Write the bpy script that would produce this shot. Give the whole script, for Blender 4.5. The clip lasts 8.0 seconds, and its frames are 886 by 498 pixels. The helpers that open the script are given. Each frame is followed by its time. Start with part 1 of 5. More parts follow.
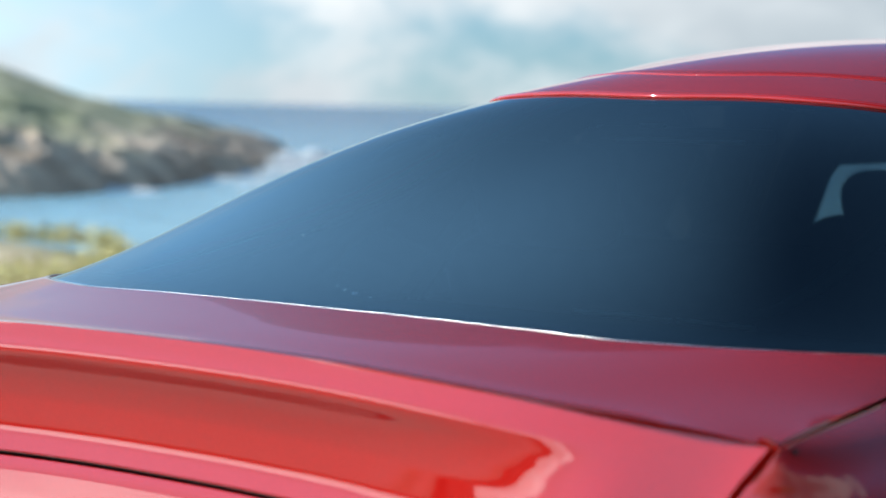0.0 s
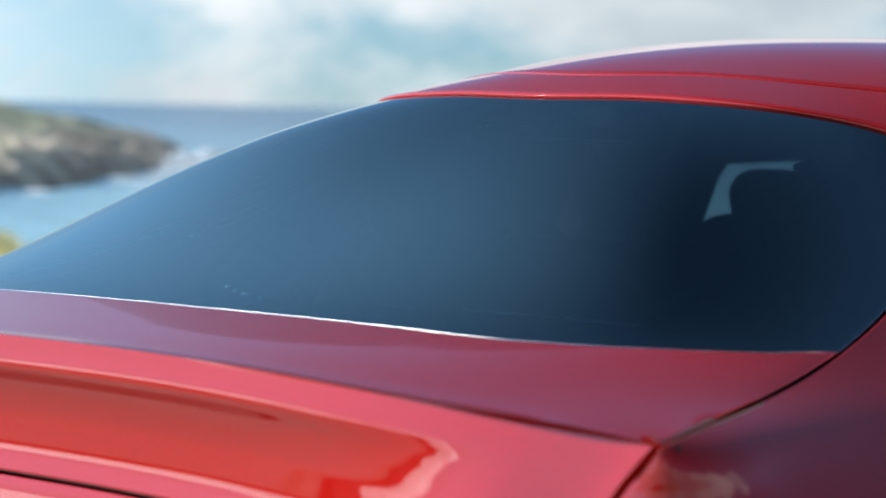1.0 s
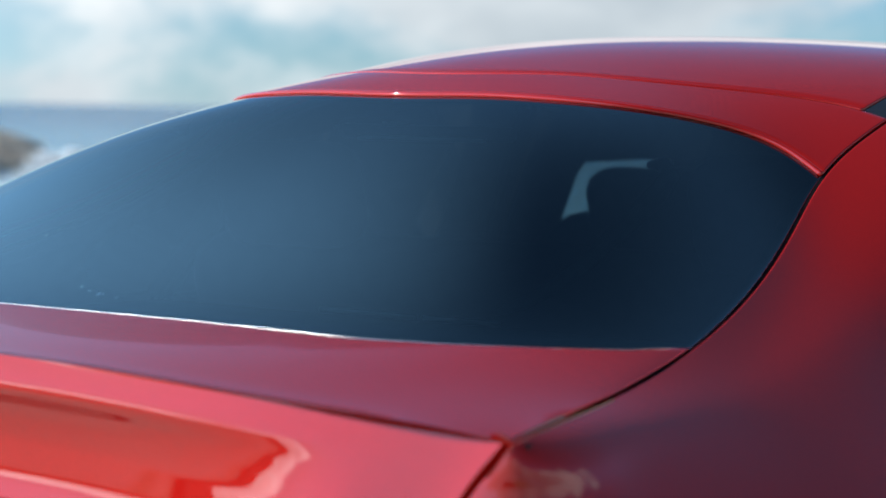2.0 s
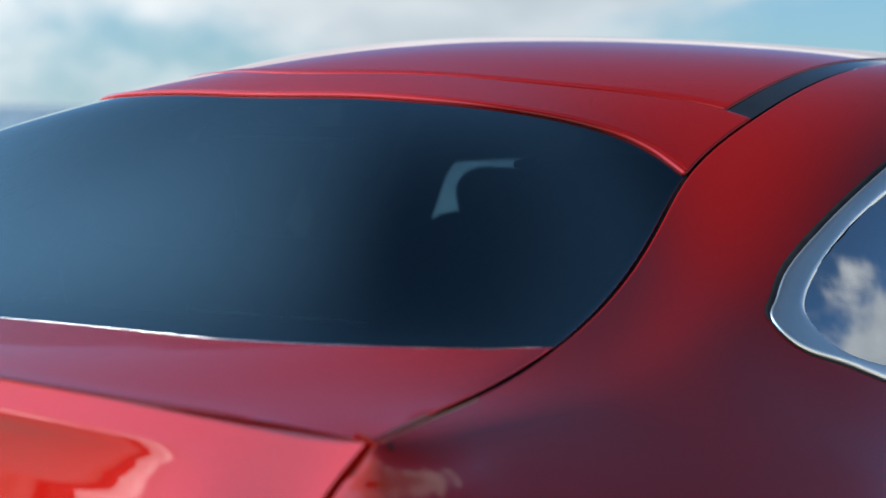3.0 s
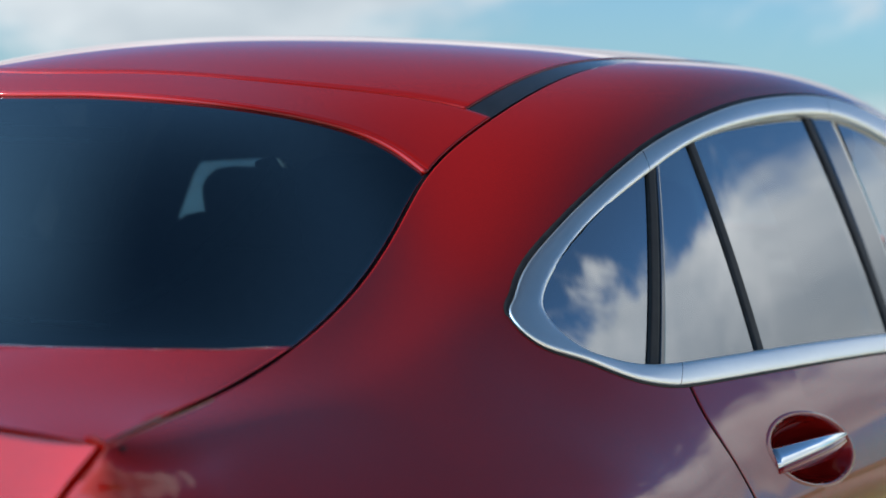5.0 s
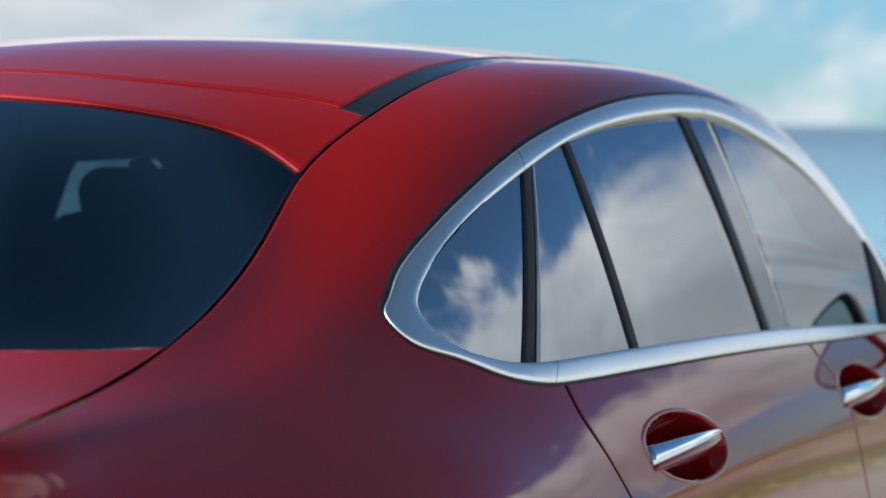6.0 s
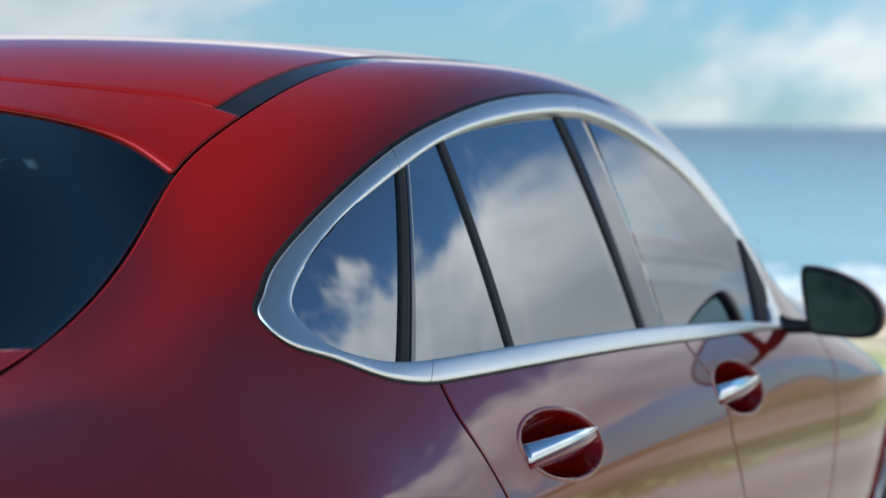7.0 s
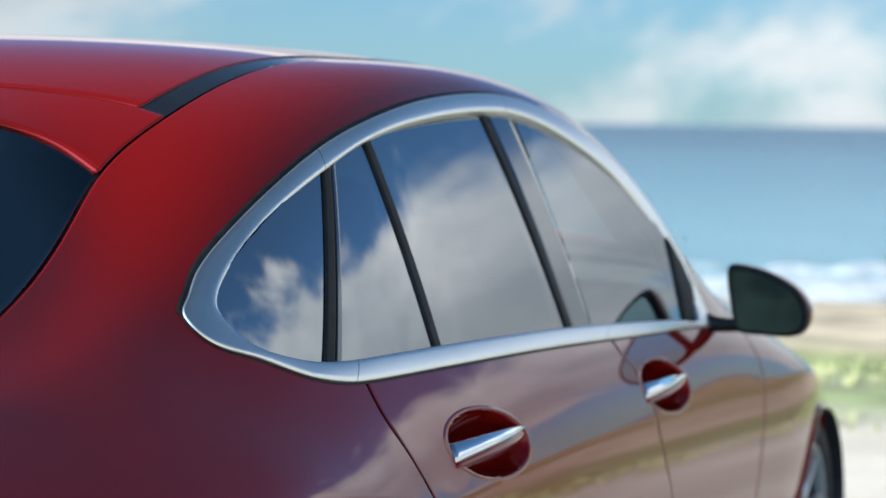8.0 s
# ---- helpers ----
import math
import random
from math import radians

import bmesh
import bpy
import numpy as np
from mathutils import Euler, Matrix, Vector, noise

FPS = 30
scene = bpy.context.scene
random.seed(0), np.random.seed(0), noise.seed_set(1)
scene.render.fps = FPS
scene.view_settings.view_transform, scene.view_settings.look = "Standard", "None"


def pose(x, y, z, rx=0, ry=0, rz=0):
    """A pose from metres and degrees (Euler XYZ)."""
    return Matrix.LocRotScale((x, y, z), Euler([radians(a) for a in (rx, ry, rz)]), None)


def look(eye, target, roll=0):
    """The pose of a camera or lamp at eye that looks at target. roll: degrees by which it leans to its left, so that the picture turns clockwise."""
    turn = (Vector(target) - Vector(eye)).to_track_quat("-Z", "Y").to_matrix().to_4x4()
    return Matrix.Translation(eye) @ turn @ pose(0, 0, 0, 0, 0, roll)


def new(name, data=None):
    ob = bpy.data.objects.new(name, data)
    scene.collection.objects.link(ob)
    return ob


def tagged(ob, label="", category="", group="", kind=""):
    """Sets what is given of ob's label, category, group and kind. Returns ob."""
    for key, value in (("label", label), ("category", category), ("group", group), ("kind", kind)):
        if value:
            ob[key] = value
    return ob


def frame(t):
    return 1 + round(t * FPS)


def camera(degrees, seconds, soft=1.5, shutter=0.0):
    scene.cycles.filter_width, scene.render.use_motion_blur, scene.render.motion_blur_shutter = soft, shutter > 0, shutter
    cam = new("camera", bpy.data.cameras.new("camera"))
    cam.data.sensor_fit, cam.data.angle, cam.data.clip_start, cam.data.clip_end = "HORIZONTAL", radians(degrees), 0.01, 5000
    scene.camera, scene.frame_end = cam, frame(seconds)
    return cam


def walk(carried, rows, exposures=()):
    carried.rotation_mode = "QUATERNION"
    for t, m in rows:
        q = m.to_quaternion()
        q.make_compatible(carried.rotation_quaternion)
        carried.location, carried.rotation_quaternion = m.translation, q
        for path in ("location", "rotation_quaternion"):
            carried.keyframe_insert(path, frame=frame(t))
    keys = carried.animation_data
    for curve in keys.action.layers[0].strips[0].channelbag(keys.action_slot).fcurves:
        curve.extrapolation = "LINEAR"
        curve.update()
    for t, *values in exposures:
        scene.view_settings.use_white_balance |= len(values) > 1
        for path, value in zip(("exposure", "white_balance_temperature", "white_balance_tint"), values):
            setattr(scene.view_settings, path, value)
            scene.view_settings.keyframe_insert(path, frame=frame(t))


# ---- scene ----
# ---- camera and walk ----
cam = camera(21.15, 8.0)
cam.data.dof.use_dof = True
cam.data.dof.focus_distance = 3.05
cam.data.dof.aperture_fstop = 5.0
# seconds, place, yaw, pitch, roll: a tripod head turning about a point behind the lens
PATH = [
    (0.0, 1.8652, 0.1900, 1.3046, 41.019, -3.515, -1.334),
    (0.5, 1.8682, 0.1926, 1.3046, 40.109, -3.498, -1.315),
    (1.0, 1.8736, 0.1970, 1.3048, 38.512, -3.464, -1.281),
    (1.5, 1.8795, 0.2015, 1.3049, 36.831, -3.443, -1.244),
    (3.0, 1.8959, 0.2128, 1.3052, 32.291, -3.363, -1.139),
    (3.5, 1.9015, 0.2163, 1.3053, 30.787, -3.337, -1.103),
    (4.0, 1.9069, 0.2194, 1.3054, 29.368, -3.313, -1.068),
    (4.5, 1.9124, 0.2224, 1.3055, 27.921, -3.290, -1.031),
    (6.0, 1.9291, 0.2305, 1.3058, 23.707, -3.236, -0.922),
    (6.5, 1.9348, 0.2329, 1.3058, 22.276, -3.220, -0.883),
    (7.0, 1.9405, 0.2351, 1.3059, 20.892, -3.205, -0.846),
    (7.5, 1.9448, 0.2367, 1.3059, 19.846, -3.201, -0.817),
    (8.0, 1.9473, 0.2376, 1.3060, 19.230, -3.191, -0.800),
]
walk(cam, [(t, pose(x, y, z, 90 + p, r, a)) for t, x, y, z, a, p, r in PATH])

# ---- world, sun, exposure ----
SUN_EL, SUN_AZ = radians(30), radians(-138.2)   # azimuth from +Y towards +X
scene.view_settings.exposure = 0.76
world = bpy.data.worlds.new("sky")
scene.world = world
world.use_nodes = True


def nodes_of(tree):
    tree.nodes.clear()

    def add(kind, **inputs):
        n = tree.nodes.new(kind)
        for key, value in inputs.items():
            n.inputs[key.replace("_", " ")].default_value = value
        return n
    return add, tree.links.new


add, link = nodes_of(world.node_tree)
coords = add("ShaderNodeTexCoord")
sky = add("ShaderNodeTexSky")
sky.sky_type, sky.sun_disc, sky.sun_elevation, sky.sun_rotation = "NISHITA", False, SUN_EL, SUN_AZ
sky.air_density, sky.dust_density, sky.ozone_density = 1.0, 0.1, 3.0
stretch = add("ShaderNodeMapping")
stretch.inputs["Scale"].default_value = (1.0, 1.0, 1.9)
stretch.inputs["Location"].default_value = (3.1, 1.7, 0.4)
link(coords.outputs["Generated"], stretch.inputs["Vector"])
puffs = add("ShaderNodeTexNoise", Scale=3.3, Detail=9.0, Roughness=0.58, Distortion=0.3)
link(stretch.outputs[0], puffs.inputs["Vector"])
split = add("ShaderNodeSeparateXYZ")
link(coords.outputs["Generated"], split.inputs[0])
# cumulus lies low over the horizon and thins out towards the zenith
lower = add("ShaderNodeFloatCurve")
curve = lower.mapping.curves[0]
for x, y in ((0.05, 0.505), (0.09, 0.66), (0.14, 0.70), (0.20, 0.535), (0.27, 0.31), (0.42, 0.11)):
    curve.points.new(x, y)
curve.points[0].location = (0.0, 0.475)
curve.points[-1].location = (1.0, 0.08)
lower.mapping.update()
link(split.outputs["Z"], lower.inputs["Value"])
cover = add("ShaderNodeMath")
cover.operation = "ADD"
# the cumulus is densest over the land ahead and to the right
inland = add("ShaderNodeVectorMath")
inland.operation = "DOT_PRODUCT"
inland.inputs[1].default_value = (0.71, 0.70, 0.0)
link(coords.outputs["Generated"], inland.inputs[0])
heaped = add("ShaderNodeMapRange")
heaped.interpolation_type = "SMOOTHSTEP"
for key, value in (("From Min", 0.84), ("From Max", 0.98), ("To Min", 0.04), ("To Max", 0.215)):
    heaped.inputs[key].default_value = value
link(inland.outputs["Value"], heaped.inputs["Value"])
puffed = add("ShaderNodeMath")
puffed.operation = "ADD"
link(puffs.outputs[0], puffed.inputs[0])
link(heaped.outputs[0], puffed.inputs[1])
link(puffed.outputs[0], cover.inputs[0])
link(lower.outputs[0], cover.inputs[1])
# high heaps cleared over the bay to darken the lid's reflection; lowest bank stays
bayward = add("ShaderNodeVectorMath")
bayward.operation = "DOT_PRODUCT"
bayward.inputs[1].default_value = (-0.77, 0.64, 0.0)
link(coords.outputs["Generated"], bayward.inputs[0])
clearing, upward = add("ShaderNodeMapRange"), add("ShaderNodeMapRange")
for n, lo, hi, top in ((clearing, 0.50, 0.90, 0.42), (upward, 0.06, 0.32, 1.0)):
    n.interpolation_type = "SMOOTHSTEP"
    for key, value in (("From Min", lo), ("From Max", hi), ("To Min", 0.0), ("To Max", top)):
        n.inputs[key].default_value = value
link(bayward.outputs["Value"], clearing.inputs["Value"])
link(split.outputs["Z"], upward.inputs["Value"])
less = add("ShaderNodeMath")
less.operation = "MULTIPLY"
link(clearing.outputs[0], less.inputs[0])
link(upward.outputs[0], less.inputs[1])
thinned = add("ShaderNodeMath")
thinned.operation = "SUBTRACT"
link(cover.outputs[0], thinned.inputs[0])
link(less.outputs[0], thinned.inputs[1])
mask = add("ShaderNodeMapRange")
mask.interpolation_type = "SMOOTHSTEP"
for key, value in (("From Min", 1.00), ("From Max", 1.11), ("To Min", 0.0), ("To Max", 0.90)):
    mask.inputs[key].default_value = value
link(thinned.outputs[0], mask.inputs["Value"])
shade = add("ShaderNodeTexNoise", Scale=3.4, Detail=5.0, Roughness=0.6)
link(stretch.outputs[0], shade.inputs["Vector"])
tone = add("ShaderNodeValToRGB")
tone.color_ramp.elements[0].position, tone.color_ramp.elements[0].color = 0.38, (5.0, 5.7, 6.3, 1)
tone.color_ramp.elements[1].position, tone.color_ramp.elements[1].color = 0.68, (10.8, 11.2, 11.4, 1)
link(shade.outputs[0], tone.inputs[0])
blend = add("ShaderNodeMix")
blend.data_type = "RGBA"
rise = add("ShaderNodeMapRange")
for key, value in (("From Min", 0.10), ("From Max", 0.20), ("To Min", 0.74), ("To Max", 1.30)):
    rise.inputs[key].default_value = value
link(split.outputs["Z"], rise.inputs["Value"])
bright = add("ShaderNodeVectorMath")
bright.operation = "SCALE"
link(tone.outputs[0], bright.inputs[0])
# clouds before the sun scatter its light forward
sunward = add("ShaderNodeVectorMath")
sunward.operation = "DOT_PRODUCT"
sunward.inputs[1].default_value = (math.sin(SUN_AZ) * math.cos(SUN_EL), math.cos(SUN_AZ) * math.cos(SUN_EL), math.sin(SUN_EL))
link(coords.outputs["Generated"], sunward.inputs[0])
glow = add("ShaderNodeMapRange")
glow.interpolation_type = "SMOOTHSTEP"
for key, value in (("From Min", 0.70), ("From Max", 1.0), ("To Min", 1.0), ("To Max", 7.0)):
    glow.inputs[key].default_value = value
link(sunward.outputs["Value"], glow.inputs["Value"])
lit = add("ShaderNodeMath")
lit.operation = "MULTIPLY"
link(rise.outputs[0], lit.inputs[0])
link(glow.outputs[0], lit.inputs[1])
link(lit.outputs[0], bright.inputs["Scale"])
link(mask.outputs[0], blend.inputs[0])
gain = add("ShaderNodeMix")
gain.data_type, gain.blend_type = "RGBA", "MULTIPLY"
gain.inputs[0].default_value = 1.0
gain.inputs[7].default_value = (0.29, 0.56, 0.86, 1)
link(sky.outputs[0], gain.inputs[6])
# the clear sky deepens overhead
deep = add("ShaderNodeFloatCurve")
curve = deep.mapping.curves[0]
for x, y in ((0.18, 1.0), (0.32, 0.58), (0.52, 0.34)):
    curve.points.new(x, y)
curve.points[0].location = (0.0, 1.0)
curve.points[-1].location = (1.0, 0.42)
deep.mapping.update()
link(split.outputs["Z"], deep.inputs["Value"])
clear = add("ShaderNodeVectorMath")
clear.operation = "SCALE"
link(gain.outputs[2], clear.inputs[0])
link(deep.outputs[0], clear.inputs["Scale"])
# pale haze over the horizon
veil = add("ShaderNodeFloatCurve")
curve = veil.mapping.curves[0]
for x, y in ((0.05, 0.98), (0.09, 0.76), (0.20, 0.40), (0.36, 0.38), (0.50, 0.36), (0.75, 0.22)):
    curve.points.new(x, y)
curve.points[0].location = (0.0, 1.0)
curve.points[-1].location = (1.0, 0.04)
veil.mapping.update()
link(split.outputs["Z"], veil.inputs["Value"])
hazy = add("ShaderNodeMix")
hazy.data_type = "RGBA"
# the haze is thicker and brighter on the sun's side
facing = add("ShaderNodeVectorMath")
facing.operation = "DOT_PRODUCT"
facing.inputs[1].default_value = (math.sin(SUN_AZ), math.cos(SUN_AZ), 0.0)
link(coords.outputs["Generated"], facing.inputs[0])
thick, pale = add("ShaderNodeMapRange"), add("ShaderNodeMapRange")
for n, lo, hi in ((thick, 0.16, 1.60), (pale, 0.90, 2.3)):
    n.interpolation_type = "SMOOTHSTEP"
    for key, value in (("From Min", -0.22), ("From Max", 0.50), ("To Min", lo), ("To Max", hi)):
        n.inputs[key].default_value = value
    link(facing.outputs["Value"], n.inputs["Value"])
weight = add("ShaderNodeMath")
weight.operation = "MULTIPLY"
link(veil.outputs[0], weight.inputs[0])
link(thick.outputs[0], weight.inputs[1])
haze = add("ShaderNodeVectorMath")
haze.operation = "SCALE"
# white low down, bluer where the air is thinner
air = add("ShaderNodeValToRGB")
air.color_ramp.elements[0].position, air.color_ramp.elements[0].color = 0.10, (4.9, 6.7, 7.8, 1)
air.color_ramp.elements[1].position, air.color_ramp.elements[1].color = 0.42, (3.4, 6.6, 10.6, 1)
link(split.outputs["Z"], air.inputs[0])
link(air.outputs[0], haze.inputs[0])
# brightened with height, added to make the rear window's reflection paler
above = add("ShaderNodeMapRange")
for key, value in (("From Min", 0.06), ("From Max", 0.30), ("To Min", 0.95), ("To Max", 1.9)):
    above.inputs[key].default_value = value
link(split.outputs["Z"], above.inputs["Value"])
strong = add("ShaderNodeMath")
strong.operation = "MULTIPLY"
link(pale.outputs[0], strong.inputs[0])
link(above.outputs[0], strong.inputs[1])
link(strong.outputs[0], haze.inputs["Scale"])
link(haze.outputs[0], hazy.inputs[7])
# sea haze lies low over the bay
bank, low = add("ShaderNodeMapRange"), add("ShaderNodeMapRange")
for n, a, b, c, d in ((bank, 0.60, 1.0, 0.0, 0.15), (low, 0.02, 0.09, 1.0, 0.0)):
    for key, value in (("From Min", a), ("From Max", b), ("To Min", c), ("To Max", d)):
        n.inputs[key].default_value = value
link(bayward.outputs["Value"], bank.inputs["Value"])
link(split.outputs["Z"], low.inputs["Value"])
mist = add("ShaderNodeMath")
mist.operation = "MULTIPLY_ADD"
link(bank.outputs[0], mist.inputs[0])
link(low.outputs[0], mist.inputs[1])
link(weight.outputs[0], mist.inputs[2])
link(mist.outputs[0], hazy.inputs[0])
link(clear.outputs[0], hazy.inputs[6])
link(hazy.outputs[2], blend.inputs[6])
link(bright.outputs[0], blend.inputs[7])
back = add("ShaderNodeBackground", Strength=0.078)
link(blend.outputs[2], back.inputs[0])
out = add("ShaderNodeOutputWorld")
link(back.outputs[0], out.inputs[0])

sun_data = bpy.data.lights.new("sun", "SUN")
sun_data.energy, sun_data.angle, sun_data.color = 5.0, radians(0.53), (1.0, 0.95, 0.87)
sun = new("sun", sun_data)
sun_from = Vector((math.sin(SUN_AZ) * math.cos(SUN_EL), math.cos(SUN_AZ) * math.cos(SUN_EL), math.sin(SUN_EL)))
sun.matrix_world = look(sun_from * 60, (0, 0, 0))


# ---- materials ----
def material(name, base, rough=0.5, metal=0.0, coat=0.0, spec=0.5, transmission=0.0, ior=1.5):
    m = bpy.data.materials.new(name)
    m.use_nodes = True
    b = m.node_tree.nodes["Principled BSDF"]
    b.inputs["Base Color"].default_value = (*base, 1)
    b.inputs["Roughness"].default_value = rough
    b.inputs["Metallic"].default_value = metal
    b.inputs["Coat Weight"].default_value = coat
    b.inputs["Coat Roughness"].default_value = 0.02
    b.inputs["Specular IOR Level"].default_value = spec
    b.inputs["Transmission Weight"].default_value = transmission
    b.inputs["IOR"].default_value = ior
    return m


def varied(m, low, high, scale, detail=6.0, bump=0.0, bump_scale=None, rough=None, coords="Object"):
    """Two-scale noise between two colours, with optional relief and uneven gloss."""
    t = m.node_tree
    b = t.nodes["Principled BSDF"]
    tc = t.nodes.new("ShaderNodeTexCoord")
    big, fine = t.nodes.new("ShaderNodeTexNoise"), t.nodes.new("ShaderNodeTexNoise")
    big.inputs["Scale"].default_value, big.inputs["Detail"].default_value = scale, detail
    fine.inputs["Scale"].default_value, fine.inputs["Detail"].default_value = bump_scale or scale * 14, 4.0
    for n in (big, fine):
        t.links.new(tc.outputs[coords], n.inputs["Vector"])
    both = t.nodes.new("ShaderNodeMath")
    both.operation = "MULTIPLY_ADD"
    both.inputs[1].default_value = 0.35
    t.links.new(fine.outputs[0], both.inputs[0])
    t.links.new(big.outputs[0], both.inputs[2])
    ramp = t.nodes.new("ShaderNodeValToRGB")
    ramp.color_ramp.elements[0].position, ramp.color_ramp.elements[0].color = 0.5, (*low, 1)
    ramp.color_ramp.elements[1].position, ramp.color_ramp.elements[1].color = 0.85, (*high, 1)
    t.links.new(both.outputs[0], ramp.inputs[0])
    t.links.new(ramp.outputs[0], b.inputs["Base Color"])
    if bump:
        bp = t.nodes.new("ShaderNodeBump")
        bp.inputs["Strength"].default_value, bp.inputs["Distance"].default_value = 1.0, bump
        t.links.new(both.outputs[0], bp.inputs["Height"])
        t.links.new(bp.outputs[0], b.inputs["Normal"])
    if rough:
        rr = t.nodes.new("ShaderNodeMapRange")
        rr.inputs["To Min"].default_value, rr.inputs["To Max"].default_value = rough
        t.links.new(big.outputs[0], rr.inputs["Value"])
        t.links.new(rr.outputs[0], b.inputs["Roughness"])
    return m


def flaked_paint(name, dark, bright):
    """Metallic paint: fine flakes under a clear coat."""
    m = material(name, bright, rough=0.62, metal=0.12, coat=1.0, spec=0.0)
    m.node_tree.nodes["Principled BSDF"].inputs["Coat IOR"].default_value = 1.47
    m.node_tree.nodes["Principled BSDF"].inputs["Coat Roughness"].default_value = 0.025
    t = m.node_tree
    b = t.nodes["Principled BSDF"]
    tc = t.nodes.new("ShaderNodeTexCoord")
    flake = t.nodes.new("ShaderNodeTexNoise")
    flake.inputs["Scale"].default_value, flake.inputs["Detail"].default_value = 1600.0, 1.0
    wide = t.nodes.new("ShaderNodeTexNoise")
    wide.inputs["Scale"].default_value = 9.0
    t.links.new(tc.outputs["Object"], flake.inputs["Vector"])
    t.links.new(tc.outputs["Object"], wide.inputs["Vector"])
    ramp = t.nodes.new("ShaderNodeValToRGB")
    ramp.color_ramp.elements[0].position, ramp.color_ramp.elements[0].color = 0.35, (*dark, 1)
    ramp.color_ramp.elements[1].position, ramp.color_ramp.elements[1].color = 0.70, (*bright, 1)
    t.links.new(flake.outputs[0], ramp.inputs[0])
    t.links.new(ramp.outputs[0], b.inputs["Base Color"])
    rr = t.nodes.new("ShaderNodeMapRange")
    rr.inputs["To Min"].default_value, rr.inputs["To Max"].default_value = 0.59, 0.65
    t.links.new(wide.outputs[0], rr.inputs["Value"])
    t.links.new(rr.outputs[0], b.inputs["Roughness"])
    return m


PAINT = flaked_paint("red_metallic_paint", (0.17, 0.004, 0.003), (0.275, 0.006, 0.004))
# near-black colour that stands for the shade inside panel gaps
GAP = varied(material("gap_shade", (0.006, 0.006, 0.007), 0.9, spec=0.0), (0.004, 0.004, 0.005), (0.010, 0.010, 0.011), 30)
CHROME = varied(material("satin_chrome", (0.85, 0.86, 0.87), 0.3, 1.0), (0.90, 0.90, 0.86), (0.95, 0.95, 0.91), 6, rough=(0.30, 0.38))
POLISHED = varied(material("polished_chrome", (0.85, 0.86, 0.87), 0.1, 1.0), (0.82, 0.84, 0.86), (0.90, 0.91, 0.92), 6, rough=(0.07, 0.14))
SATINBLACK = varied(material("satin_black_strip", (0.010, 0.011, 0.013), 0.14), (0.008, 0.009, 0.011), (0.014, 0.015, 0.018), 25)
MIRROR = material("mirror_glass", (0.17, 0.27, 0.31), 0.02, 1.0)
RUBBER = varied(material("black_rubber", (0.012, 0.012, 0.013), 0.55, spec=0.2), (0.009, 0.009, 0.010), (0.018, 0.018, 0.019), 40, bump=0.0002)
GLOSSBLACK = varied(material("gloss_black_trim", (0.008, 0.008, 0.009), 0.10, coat=0.5), (0.006, 0.006, 0.007), (0.012, 0.012, 0.013), 20)
TYRE = varied(material("tyre_rubber", (0.02, 0.02, 0.02), 0.75), (0.016, 0.016, 0.017), (0.035, 0.034, 0.033), 18, bump=0.0006)
ALLOY = varied(material("silver_alloy", (0.55, 0.55, 0.56), 0.28, 1.0), (0.48, 0.48, 0.50), (0.62, 0.62, 0.63), 8)
SEATCLOTH = varied(material("charcoal_seat_cloth", (0.03, 0.03, 0.035), 0.85), (0.010, 0.010, 0.012), (0.024, 0.024, 0.027), 25, bump=0.0006)
PALE = varied(material("pale_plastic", (0.7, 0.7, 0.68), 0.4), (0.62, 0.62, 0.60), (0.78, 0.78, 0.76), 30)
TRIM = varied(material("dark_cabin_plastic", (0.02, 0.02, 0.022), 0.6), (0.014, 0.014, 0.016), (0.030, 0.030, 0.033), 30, bump=0.0003)


def tinted_glass(name, tint, reflect_ior=1.52, sheen=(1, 1, 1)):
    """Solid dark privacy glass: tinted clear body with a sharp surface reflection."""
    m = bpy.data.materials.new(name)
    m.use_nodes = True
    t = m.node_tree
    t.nodes.clear()
    clear = t.nodes.new("ShaderNodeBsdfTransparent")
    clear.inputs["Color"].default_value = (*tint, 1)
    gloss = t.nodes.new("ShaderNodeBsdfGlossy")
    gloss.inputs["Roughness"].default_value = 0.012
    gloss.inputs["Color"].default_value = (*sheen, 1)
    fres = t.nodes.new("ShaderNodeFresnel")
    fres.inputs["IOR"].default_value = reflect_ior
    mix = t.nodes.new("ShaderNodeMixShader")
    o = t.nodes.new("ShaderNodeOutputMaterial")
    t.links.new(fres.outputs[0], mix.inputs[0])
    t.links.new(clear.outputs[0], mix.inputs[1])
    t.links.new(gloss.outputs[0], mix.inputs[2])
    t.links.new(mix.outputs[0], o.inputs["Surface"])
    return m


REARGLASS = tinted_glass("rear_privacy_glass", (0.24, 0.32, 0.35), 2.05, (0.80, 0.96, 1.0))
SIDEGLASS = tinted_glass("side_privacy_glass", (0.04, 0.05, 0.055), 3.6)
FRONTGLASS = tinted_glass("clear_car_glass", (0.15, 0.18, 0.19), 3.4)
CLEARGLASS = tinted_glass("clear_side_glass", (0.44, 0.54, 0.56), 1.6)


